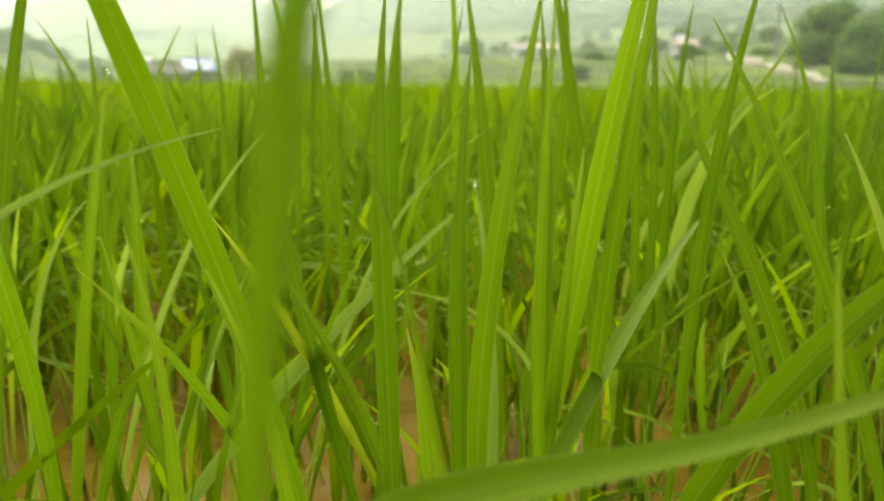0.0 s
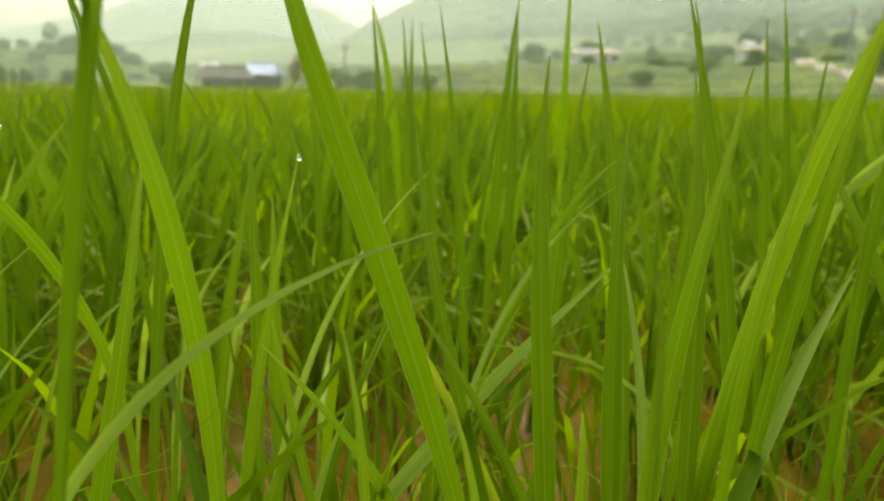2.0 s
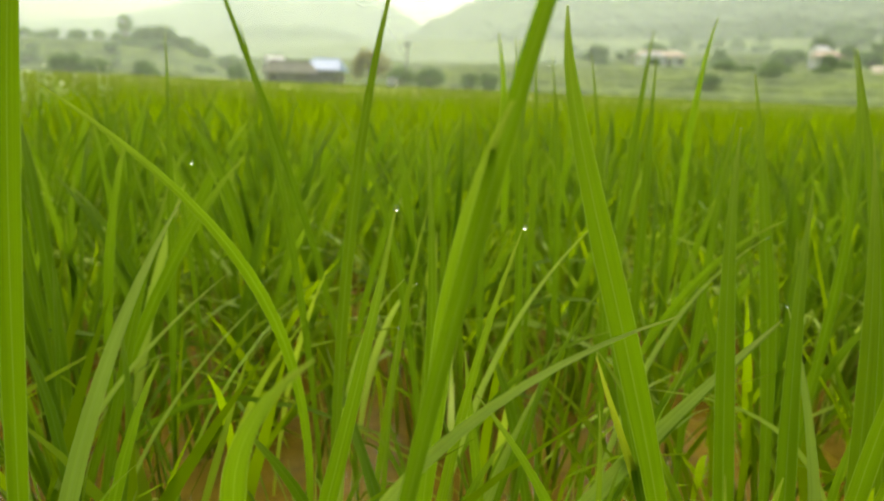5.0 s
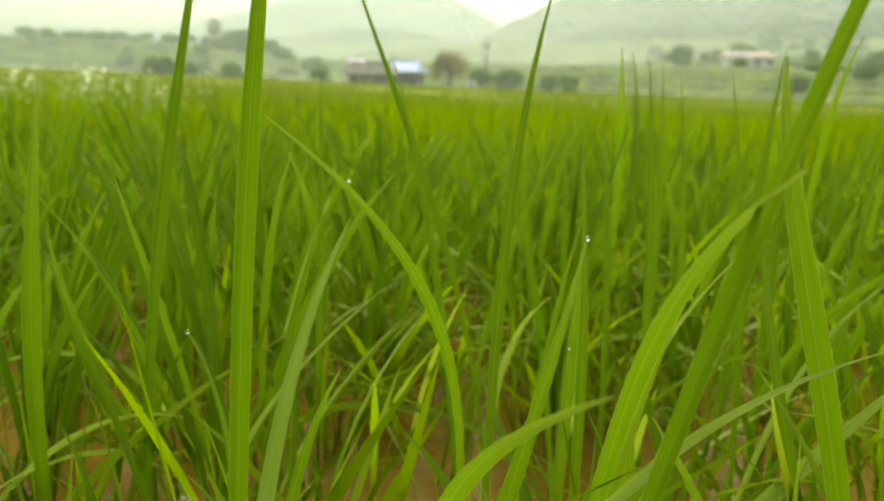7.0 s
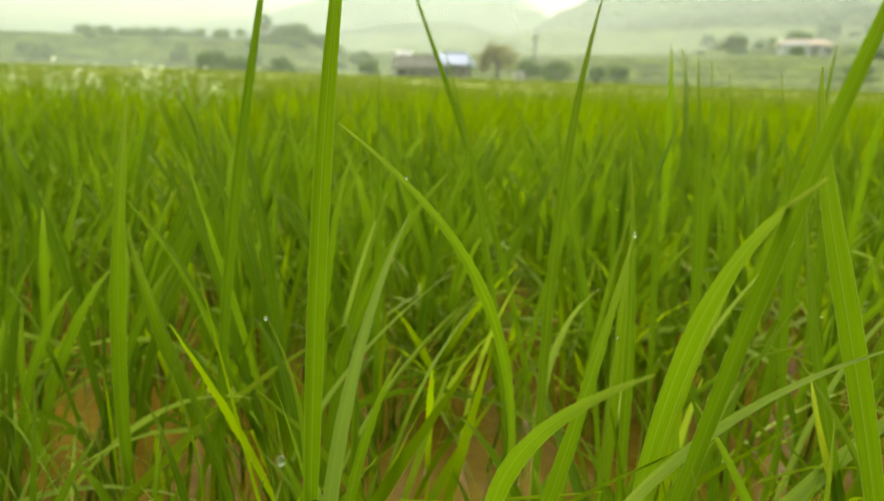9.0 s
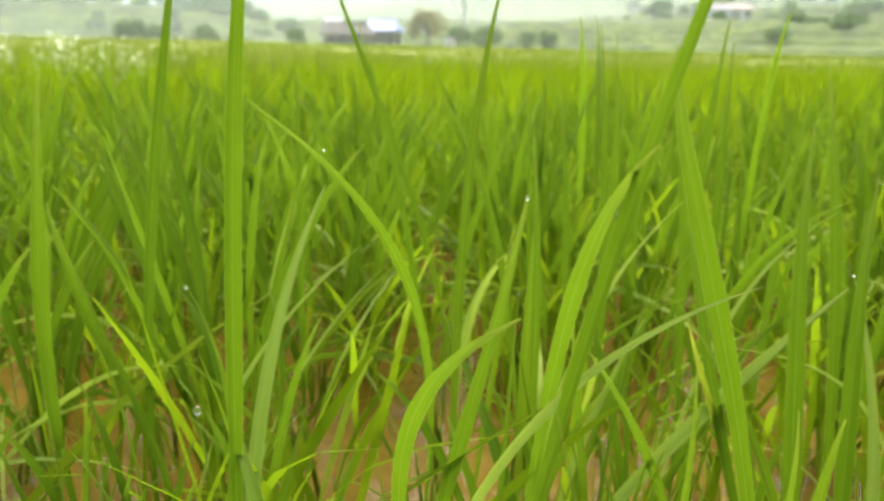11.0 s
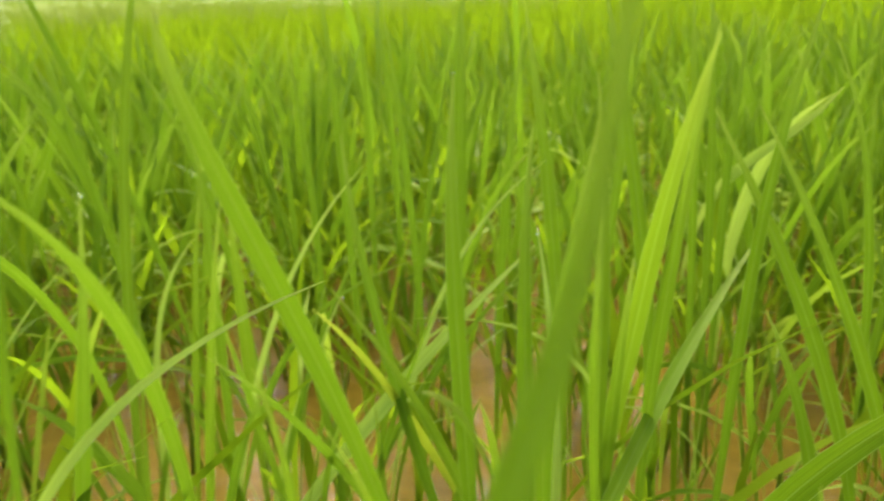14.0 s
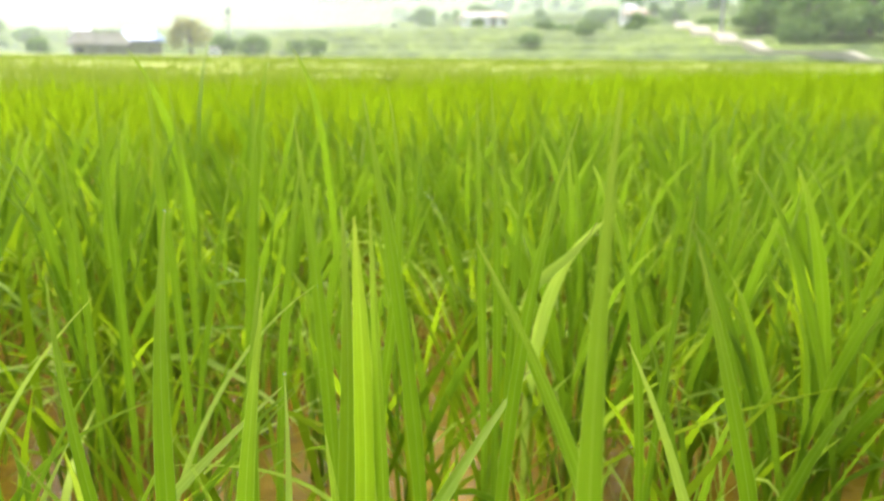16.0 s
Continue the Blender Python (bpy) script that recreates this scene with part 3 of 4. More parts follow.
leaf(hill, (0.029, 0.685, -0.120), (0.024, 0.685, 0.084), (-0.057, 0.731, 0.241), (-0.124, 0.772, 0.417), 0.0068)
hill = rice_plant(0.093, 0.633, "young rice plant with fresh yellow-green leaves")
leaf(hill, (0.093, 0.633, -0.120), (0.068, 0.645, 0.007), (0.077, 0.659, 0.158), (0.000, 0.708, 0.259), 0.0071)
leaf(hill, (0.077, 0.584, -0.120), (0.075, 0.582, -0.004), (0.077, 0.577, 0.090), (0.077, 0.572, 0.173), 0.0110, LIGHT)
hill = rice_plant(-0.125, 0.644, "young rice plant with tall arching green leaves")
leaf(hill, (-0.125, 0.644, -0.120), (-0.131, 0.653, 0.026), (-0.124, 0.661, 0.169), (-0.135, 0.698, 0.312), 0.0062)
hill = rice_plant(0.163, 0.707, "young rice plant with tall arching green leaves")
leaf(hill, (0.178, 0.692, -0.120), (0.175, 0.698, 0.030), (0.176, 0.714, 0.179), (0.167, 0.751, 0.324), 0.0082)
leaf(hill, (0.149, 0.722, -0.120), (0.144, 0.729, 0.006), (0.148, 0.741, 0.142), (0.133, 0.777, 0.267), 0.0072)
hill = rice_plant(-0.183, 0.722, "young rice plant with pale bent wet leaves")
leaf(hill, (-0.183, 0.722, -0.120), (-0.181, 0.721, -0.014), (-0.163, 0.723, 0.086), (-0.127, 0.721, 0.184), 0.0108, PALE)
hill = rice_plant(0.242, 0.776, "young rice plant with pale bent wet leaves")
leaf(hill, (0.276, 0.750, -0.120), (0.285, 0.760, 0.039), (0.291, 0.768, 0.189), (0.323, 0.806, 0.342), 0.0103)
leaf(hill, (0.240, 0.786, -0.120), (0.233, 0.793, 0.026), (0.243, 0.804, 0.171), (0.228, 0.841, 0.312), 0.0071)
leaf(hill, (0.209, 0.791, -0.120), (0.203, 0.798, 0.031), (0.217, 0.810, 0.178), (0.210, 0.846, 0.321), 0.0071)
leaf(hill, (0.249, 0.718, -0.120), (0.270, 0.671, 0.036), (0.284, 0.586, 0.155), (0.277, 0.460, 0.205), 0.0062)
hill = rice_plant(0.006, 0.765, "young rice plant with pale bent wet leaves")
leaf(hill, (0.006, 0.765, -0.120), (0.020, 0.768, 0.016), (0.044, 0.773, 0.148), (0.107, 0.785, 0.265), 0.0067)
leaf(hill, (0.024, 0.731, -0.120), (0.032, 0.723, -0.004), (0.045, 0.707, 0.072), (0.076, 0.679, 0.107), 0.0076, PALE)
hill = rice_plant(0.126, 0.835, "young rice plant with tall arching green leaves")
leaf(hill, (0.126, 0.835, -0.120), (0.122, 0.841, 0.008), (0.126, 0.853, 0.137), (0.116, 0.888, 0.262), 0.0071)
hill = rice_plant(0.608, 0.847, "young rice plant with pale bent wet leaves")
leaf(hill, (0.608, 0.847, -0.120), (0.599, 0.822, 0.103), (0.531, 0.571, 0.150), (0.465, 0.416, 0.240), 0.0104, PALE)
hill = rice_plant(0.426, 0.940, "young rice plant with tall arching green leaves")
leaf(hill, (0.426, 0.940, -0.120), (0.403, 0.881, 0.045), (0.399, 0.869, 0.296), (0.323, 0.669, 0.344), 0.0073)
hill = rice_plant(0.242, 0.977, "young rice plant with fresh yellow-green leaves")
leaf(hill, (0.242, 0.977, -0.120), (0.252, 1.033, 0.072), (0.260, 1.082, 0.323), (0.303, 1.324, 0.360), 0.0085, LIGHT, 0.4, 0.3)
hill = rice_plant(0.275, 1.207, "young rice plant with tall arching green leaves")
leaf(hill, (0.275, 1.207, -0.120), (0.259, 1.157, 0.050), (0.247, 1.120, 0.261), (0.190, 0.944, 0.341), 0.0108)
hill = rice_plant(-0.031, 0.442, "young rice plant with fresh yellow-green leaves")
leaf(hill, (-0.031, 0.442, -0.120), (-0.038, 0.388, 0.029), (-0.049, 0.295, 0.144), (0.000, 0.190, 0.217), 0.0095, None, 0.1, 0.3)
leaf(hill, (0.000, 0.445, -0.120), (0.007, 0.486, 0.055), (0.004, 0.542, 0.220), (0.048, 0.590, 0.372), 0.0076, LIGHT)
leaf(hill, (-0.040, 0.399, -0.120), (-0.016, 0.387, -0.001), (0.013, 0.369, 0.112), (0.030, 0.358, 0.225), 0.0089)
hill = rice_plant(0.275, 0.275, "young rice plant with tall arching green leaves")
leaf(hill, (0.275, 0.275, -0.120), (0.279, 0.267, 0.024), (0.307, 0.230, 0.133), (0.379, 0.158, 0.214), 0.0113)
leaf(hill, (0.292, 0.328, -0.120), (0.264, 0.319, 0.017), (0.245, 0.280, 0.140), (0.216, 0.206, 0.246), 0.0048)
hill = rice_plant(0.444, 0.248, "young rice plant with tall arching green leaves")
leaf(hill, (0.444, 0.248, -0.120), (0.430, 0.267, 0.015), (0.407, 0.302, 0.140), (0.362, 0.349, 0.245), 0.0070)
leaf(hill, (0.408, 0.284, -0.120), (0.405, 0.305, -0.004), (0.402, 0.331, 0.077), (0.378, 0.347, 0.129), 0.0091)
hill = rice_plant(0.539, 0.645, "young rice plant with pale bent wet leaves")
leaf(hill, (0.539, 0.645, -0.120), (0.528, 0.635, 0.045), (0.526, 0.608, 0.167), (0.564, 0.548, 0.213), 0.0118, PALE)
hill = rice_plant(0.366, 0.188, "young rice plant with tall arching green leaves")
leaf(hill, (0.366, 0.188, -0.120), (0.342, 0.189, 0.030), (0.319, 0.186, 0.179), (0.323, 0.178, 0.331), 0.0095)
hill = rice_plant(-0.170, 0.344, "young rice plant with fresh yellow-green leaves")
leaf(hill, (-0.170, 0.344, -0.120), (-0.137, 0.354, 0.000), (-0.115, 0.364, 0.097), (-0.155, 0.365, 0.172), 0.0045, LIGHT)
leaf(hill, (-0.134, 0.337, -0.120), (-0.124, 0.347, 0.074), (-0.134, 0.351, 0.260), (-0.102, 0.348, 0.430), 0.0094)
hill = rice_plant(-0.107, 0.273, "young rice plant with pale bent wet leaves")
leaf(hill, (-0.107, 0.273, -0.120), (-0.130, 0.323, 0.006), (-0.135, 0.412, 0.108), (-0.092, 0.524, 0.200), 0.0090, PALE)
hill = rice_plant(-0.416, 0.574, "young rice plant with pale bent wet leaves")
leaf(hill, (-0.416, 0.574, -0.120), (-0.354, 0.569, -0.007), (-0.279, 0.556, 0.051), (-0.207, 0.525, 0.053), 0.0054, PALE)
hill = rice_plant(0.254, 0.433, "young rice plant with fresh yellow-green leaves")
leaf(hill, (0.254, 0.433, -0.120), (0.208, 0.434, -0.000), (0.162, 0.422, 0.097), (0.128, 0.363, 0.154), 0.0059, YELLOW)
leaf(hill, (0.241, 0.403, -0.120), (0.238, 0.385, -0.007), (0.223, 0.358, 0.064), (0.205, 0.321, 0.111), 0.0069, LIGHT)
hill = rice_plant(0.187, 0.441, "young rice plant with tall arching green leaves")
leaf(hill, (0.187, 0.441, -0.120), (0.159, 0.427, -0.006), (0.118, 0.402, 0.070), (0.072, 0.367, 0.133), 0.0070)
hill = rice_plant(0.312, 0.140, "young rice plant with fresh yellow-green leaves")
leaf(hill, (0.312, 0.140, -0.120), (0.293, 0.143, -0.003), (0.269, 0.149, 0.093), (0.254, 0.145, 0.179), 0.0054, LIGHT)
hill = rice_plant(0.153, 0.316, "young rice plant with fresh yellow-green leaves")
leaf(hill, (0.153, 0.316, -0.120), (0.158, 0.300, -0.003), (0.156, 0.271, 0.086), (0.127, 0.237, 0.160), 0.0056, LIGHT)
hill = rice_plant(-0.284, 0.681, "young rice plant with tall arching green leaves")
leaf(hill, (-0.284, 0.681, -0.120), (-0.305, 0.660, -0.005), (-0.332, 0.627, 0.082), (-0.332, 0.606, 0.168), 0.0121)
hill = rice_plant(-0.303, 0.547, "young rice plant with tall arching green leaves")
leaf(hill, (-0.303, 0.547, -0.120), (-0.318, 0.524, 0.011), (-0.301, 0.506, 0.144), (-0.275, 0.488, 0.284), 0.0113)
hill = rice_plant(-0.035, 0.162, "young rice plant with fresh yellow-green leaves")
leaf(hill, (-0.035, 0.162, -0.120), (-0.060, 0.169, -0.002), (-0.093, 0.182, 0.098), (-0.113, 0.209, 0.188), 0.0013, LIGHT)
leaf(hill, (-0.020, 0.179, -0.120), (-0.058, 0.218, -0.003), (-0.106, 0.289, 0.068), (-0.143, 0.393, 0.095), 0.0103, LIGHT)
hill = rice_plant(0.059, 0.108, "young rice plant with fresh yellow-green leaves")
leaf(hill, (0.059, 0.108, -0.120), (0.047, 0.122, -0.002), (0.032, 0.147, 0.100), (0.011, 0.183, 0.192), 0.0032, LIGHT)


# low plants between the near ones and the rows
for x, y in ((-0.34, 0.40), (-0.27, 0.45), (-0.43, 0.47), (-0.20, 0.40), (-0.12, 0.44), (0.12, 0.43), (0.48, 0.46), (0.57, 0.40), (0.63, 0.47)):
    fill(rice_plant(x, y, "low young rice plant with slender green leaves"), 11, rng.uniform(0.23, 0.29), 0.35)

# short low leaves at the foot of the plants beside the camera
for ob in [o for o in bpy.data.objects if o.name.startswith("rice_plant") and o.location.y > 0.26]:
    fill(ob, 4, rng.uniform(0.17, 0.25), 0.35)


# plants further in, in loose rows
for row in range(11):
    for col in range(-13, 21):
        y = 0.50 + row * 0.155 + rng.normal(0, 0.022)
        x = col * 0.135 + (row % 2) * 0.06 + rng.normal(0, 0.022)
        if not -0.40 - 0.62 * y < x < 0.30 + 1.12 * y or any(math.hypot(x - a, y - b) < 0.075 for a, b in clumps) or any(math.hypot(x - a, y - b) < r for a, b, r in OPEN_WATER):
            continue
        fill(rice_plant(x, y), 16 + int(rng.integers(6)), rng.uniform(0.31, 0.40), 0.3)


def crop(name, label, places, heights, lean, width, segs, mat, sag=0.25):
    """Many upright leaves in one sheet of geometry."""
    n = len(places)
    yaw, tilt = rng.uniform(0, 2 * np.pi, n), np.abs(rng.normal(0, lean, n))
    bend = np.abs(rng.normal(0, sag, n)) + (rng.random(n) < 0.08) * 0.45
    u = np.linspace(0, 1, segs + 1)
    h = heights * rng.uniform(0.65, 1.1, n)
    reach = (tilt[:, None] * u + bend[:, None] * u ** 2.5) * h[:, None]
    z = WATER + h[:, None] * (u - 0.35 * (bend[:, None] * u ** 2) ** 1.3)
    cx = places[:, 0, None] + np.cos(yaw)[:, None] * reach
    cy = places[:, 1, None] + np.sin(yaw)[:, None] * reach
    w = blade_width(u)[None, :] * (width * rng.uniform(0.7, 1.25, n))[:, None] * 0.5
    turn = yaw + np.pi / 2 + rng.normal(0, 0.6, n)
    dx, dy = np.cos(turn)[:, None] * w, np.sin(turn)[:, None] * w
    verts = np.stack([np.stack([cx - dx, cy - dy, z], -1), np.stack([cx + dx, cy + dy, z], -1)], 2).reshape(-1, 3)
    k = (segs + 1) * 2
    q = (np.arange(n)[:, None, None] * k + np.arange(segs)[None, :, None] * 2 + np.array([0, 1, 3, 2])[None, None, :]).reshape(-1, 4)
    tagged(new(name, mesh_from(name, verts, q, mat)), label, "rice crop", kind="stuff")


def scatter(y0, y1, per, spread=0.02, leaves=18):
    """Feet of leaves in hills, within the wedge that opens up the field."""
    feet = []
    count = int(per * 0.5 * (y1 - y0) * ((1.0 + 2.1 * y0) + (1.0 + 2.1 * y1)))
    u = rng.random(count)
    y = np.sqrt(y0 ** 2 + u * (y1 ** 2 - y0 ** 2))
    x = rng.uniform(-0.55 - 0.82 * y, 0.45 + 1.25 * y)
    keep = np.abs(y - (4.9 + 0.42 * x)) > 0.42
    for a, b, r in OPEN_WATER:
        keep &= np.hypot(x - a, y - b) > r
    x, y = x[keep], y[keep]
    feet = np.repeat(np.stack([x, y], -1), leaves, 0)
    return feet + rng.normal(0, spread, feet.shape)


feet = scatter(0.40, 2.3, 70, spread=0.03, leaves=9)
crop("low_leaves", "tangle of low rice leaves over the water", feet, rng.uniform(0.12, 0.29, len(feet)), 0.36, 0.0085, 6, FIELD, 0.35)
feet = scatter(0.5, 2.3, 45, spread=0.03, leaves=3)
crop("bent_leaves", "bent wet rice leaves low in the crop, paled by sky sheen", feet, rng.uniform(0.16, 0.30, len(feet)), 0.35, 0.0075, 8, WET, 0.7)
feet = scatter(2.15, 4.6, 40, spread=0.03, leaves=24)
over = feet[:, 1] > 4.9 + 0.42 * feet[:, 0]
crop("rice_field", "dense green rice leaves in the paddy", feet[~over], np.full((~over).sum(), 0.35), 0.17, 0.007, 5, FIELD, 0.12)
beyond = [feet[over]]
feet = scatter(4.6, 12, 34, spread=0.04, leaves=16)
over = feet[:, 1] > 4.9 + 0.42 * feet[:, 0]
crop("rice_field_side", "even stand of green rice leaves", feet[~over], np.full((~over).sum(), 0.34), 0.15, 0.010, 3, FIELD, 0.12)
feet = np.concatenate([*beyond, feet[over]])
crop("rice_field_middle", "paler yellow-green rice beyond the bund", feet, np.full(len(feet), 0.30), 0.2, 0.012, 3, FIELD_FAR, 0.18)
feet = scatter(12, 45, 5, spread=0.15, leaves=10)
crop("rice_field_distant", "yellow-green rice stretching across the valley", feet, np.full(len(feet), 0.33), 0.2, 0.035, 2, FIELD_FAR)


def build_canopy():
    """The closed top of the crop, past where single leaves can be told apart."""
    xs, ys = np.linspace(-70, 70, 281), np.linspace(8, 84, 160)
    x, y = np.meshgrid(xs, ys, indexing="ij")
    z = 0.06 + 0.05 * np.sin(x * 1.7 + np.sin(y * 0.9)) * np.sin(y * 1.3) + rng.normal(0, 0.02, x.shape)
    plot = np.floor(y / 13 + 0.15 * np.sin(x * 0.1))
    z = z + 0.03 * np.sin(plot * 2.4)
    n, k = x.shape
    i, j = np.meshgrid(np.arange(n - 1), np.arange(k - 1), indexing="ij")
    q = np.stack([i * k + j, (i + 1) * k + j, (i + 1) * k + j + 1, i * k + j + 1], -1).reshape(-1, 4)
    v = np.stack([x, y, z], -1).reshape(-1, 3)
    c = v[q].mean(1)
    inside = ((c[:, 0] - 12) * 0.73 + (c[:, 1] - 75) * 0.68 < 0) & (np.abs(c[:, 0]) < 6 + c[:, 1] * 1.3)
    tagged(new("rice_canopy", mesh_from("rice_canopy", v, q[inside], CROP_TOP)), "closed green rice canopy of far paddies, paled by haze", "rice crop", kind="stuff")


# lighter and duller than the near crop: distance haze is in this colour
CROP_TOP = rough_material("hazy_crop_top", (0.16, 0.21, 0.025), (0.24, 0.28, 0.045), 0.12, relief=0.5, fine=5.0)
build_canopy()


def build_bund(x0, y0, x1, y1, width, top):
    n = 60
    verts, faces = [], []
    d = Vector((y0 - y1, x1 - x0)).normalized()
    for i in range(n + 1):
        u = i / n
        x, y = x0 + (x1 - x0) * u, y0 + (y1 - y0) * u
        for k, (o, z) in enumerate(((-1, -0.2), (-0.6, top * 0.7), (0, top), (0.6, top * 0.7), (1, -0.2))):
            verts.append((x + d.x * o * width, y + d.y * o * width, z + 0.012 * noise.noise(Vector((x * 5, y * 5, k)))))
        if i:
            faces += [((i - 1) * 5 + s, (i - 1) * 5 + s + 1, i * 5 + s + 1, i * 5 + s) for s in range(4)]
    tagged(new("earth_bund", mesh_from("earth_bund", verts, faces, EARTH)), "low earth bund between two rice paddies", "bund")


build_bund(-7.0, 1.96, 12.0, 9.94, 0.14, 0.0)


# ---- weeds on the bank ----
def build_weeds(x, y, count, tall):
    clump = thing("weed_clump", x, y, WATER - 0.01, "tall weeds standing among the rice, leaves paled by wet glint", "weed", "weeds of the bank")
    for _ in range(count):
        bm = bmesh.new()
        h = tall * rng.uniform(0.7, 1.1)
        for k in range(7):
            a, z = rng.uniform(0, 2 * math.pi), h * (0.45 + 0.09 * k)
            s = 0.055 * rng.uniform(0.6, 1.2)
            d, t = Vector((math.cos(a), math.sin(a), rng.uniform(-0.3, 0.4))), Vector((-math.sin(a), math.cos(a), 0))
            o = Vector((0, 0, z))
            vs = [bm.verts.new(p) for p in (o, o + d * s * 0.5 + t * s * 0.22, o + d * s, o + d * s * 0.5 - t * s * 0.22)]
            bm.faces.new(vs)
        for k in range(3):
            a = k * 2.1
            b = Vector((math.cos(a), math.sin(a), 0)) * 0.003
            bm.verts.new(b), bm.verts.new(b * 0.3 + Vector((0, 0, h)))
        bm.verts.ensure_lookup_table()
        s = bm.verts[-6:]
        for k in range(3):
            bm.faces.new((s[2 * k], s[(2 * k + 2) % 6], s[(2 * k + 3) % 6], s[2 * k + 1]))
        ob = part("stalk", bm, WEED, clump)
        ob.matrix_basis = pose(rng.normal(0, 0.07), rng.normal(0, 0.07), 0, rng.normal(0, 7), rng.normal(0, 7), rng.uniform(0, 360))


for i in range(26):
    b = rng.uniform(-3.6, -1.3)
    build_weeds(b, 4.9 + 0.42 * b + rng.normal(0, 0.35), 8, 0.40)


# ---- trees ----
def tree(x, y, tall, wide, mat, label, trunk=0.35, name="tree", squat=1.0):
    z = float(terrain(np.array(x), np.array(y))) - 0.1
    ob = thing(name, x, y, z, label, "bush" if name == "bush" else "tree")
    r = random.Random(int(x * 31 + y * 17))
    bm = bmesh.new()
    limbs = [((0, 0, 0), (r.uniform(-.1, .1) * wide, 0, tall * 0.75), 0.045 * tall)]
    for k in range(6):
        a, h = k * 1.05 + r.uniform(-.3, .3), tall * r.uniform(trunk, 0.6)
        limbs.append(((0, 0, h), (math.cos(a) * wide * 0.36, math.sin(a) * wide * 0.36, h + tall * 0.25), 0.02 * tall))
    for a, b, t in limbs:
        a, b = Vector(a), Vector(b)
        m = Matrix.Translation((a + b) / 2) @ (b - a).to_track_quat("Z", "Y").to_matrix().to_4x4()
        bmesh.ops.create_cone(bm, cap_ends=True, segments=7, radius1=t, radius2=t * 0.35, depth=(b - a).length, matrix=m)
    part("trunk", bm, BARK, ob)
    verts, faces = [], []
    lobes = []
    for k in range(24):
        a, e = r.uniform(0, 6.28), r.uniform(-0.5, 1.2)
        lobes.append((math.cos(a) * math.cos(e) * wide * 0.33, math.sin(a) * math.cos(e) * wide * 0.33, tall * (trunk + (1 - trunk) * (0.42 + 0.40 * math.sin(e) * squat)), wide * r.uniform(0.12, 0.23)))
    for cx, cy, cz, s in lobes:
        for k in range(90):
            v = Vector((r.gauss(0, 1), r.gauss(0, 1), r.gauss(0, 0.8))).normalized() * s * r.uniform(0.55, 1.15)
            n = (v.normalized() + Vector((r.uniform(-.6, .6), r.uniform(-.6, .6), r.uniform(-.2, .8)))).normalized()
            t = n.orthogonal().normalized()
            t.rotate(Matrix.Rotation(r.uniform(0, 6.28), 3, n))
            b = n.cross(t)
            c, g = Vector((cx, cy, cz)) + v, wide * r.uniform(0.018, 0.04)
            i = len(verts)
            verts += [tuple(c + t * g), tuple(c + b * g * 0.6), tuple(c - t * g), tuple(c - b * g * 0.6)]
            faces.append((i, i + 1, i + 2, i + 3))
    crown = new("crown", mesh_from("crown", verts, faces, mat))
    crown.parent = ob
    return ob


tree(3.4, 80, 3.9, 4.3, TREE_GOLD, "round tree with golden-brown young foliage", 0.25)
tree(6.6, 82, 2.5, 3.0, TREE_LEAF, "low green tree beside the farmstead", 0.25)
tree(9.2, 79, 2.4, 3.4, TREE_LEAF, "dense green bush at the field edge", 0.15, "bush")
tree(12.4, 74, 2.0, 2.3, TREE_LEAF, "dark green bush at the field edge", 0.12, "bush")
tree(13.9, 72, 2.1, 2.6, TREE_LEAF, "dark rounded bush at the field edge", 0.1, "bush")
tree(-10.0, 83, 1.9, 2.8, TREE_LEAF, "low bush beside the thatched hut", 0.15, "bush")
for x, y, h, w in ((-27, 84, 2.2, 4.2), (-24.5, 85, 1.9, 3.0), (-19.5, 86, 1.4, 2.2)):
    tree(x, y, h, w, TREE_LEAF, "dark bush at the foot of the terraces", 0.12, "bush")
tree(-30.4, 120, 4.4, 2.6, TREE_LEAF, "tall misty tree on the crest of the terraces", 0.15)
for i in range(24):
    x = -60 + 46 * (i + rng.random()) / 24
    big = 1.0 if x < -28 else 1.7
    tree(x, 117 + 5 * rng.random(), rng.uniform(0.8, 1.7) * big, rng.uniform(1.6, 3.4) * big, TREE_LEAF, "ragged misty tree on the crest of the terraces", 0.05)
for x, y, h, w in ((40.5, 70, 1.2, 2.2), (52, 78, 1.7, 2.3), (49, 96, 1.7, 3.0), (57, 96, 2.3, 3.6), (64, 88, 2.6, 4.0)):
    tree(x, y, h, w, TREE_LEAF, "green tree among the hillside terraces", 0.06)
for x, y, h, w in ((54, 60, 5.8, 5.6), (58, 63, 6.4, 6.4), (51, 52, 4.2, 4.8), (62, 58, 6.0, 6.2), (66, 64, 5.6, 6.0), (56, 50, 4.6, 5.4)):
    tree(x, y, h, w, TREE_LEAF, "leafy dark green tree above the lane", 0.12)
    tree(x - 2.2, y - 1.6, h * 0.5, w * 0.9, TREE_LEAF, "dense undergrowth below the trees by the lane", 0.05, "bush")
    tree(x + 1.4, y - 2.4, h * 0.45, w * 0.85, TREE_LEAF, "dense undergrowth below the trees by the lane", 0.05, "bush")
for i in range(16):
    x, y = 26 + 44 * rng.random(), 62 + 48 * rng.random()
    if (x - 12) * 0.73 + (y - 75) * 0.68 > 3 and math.hypot(x - 43, y - 58) > 6:
        tree(x, y, rng.uniform(0.4, 1.0), rng.uniform(1.0, 3.4), TREE_LEAF, "low dark shrub on the terraced slope", 0.05, "bush")
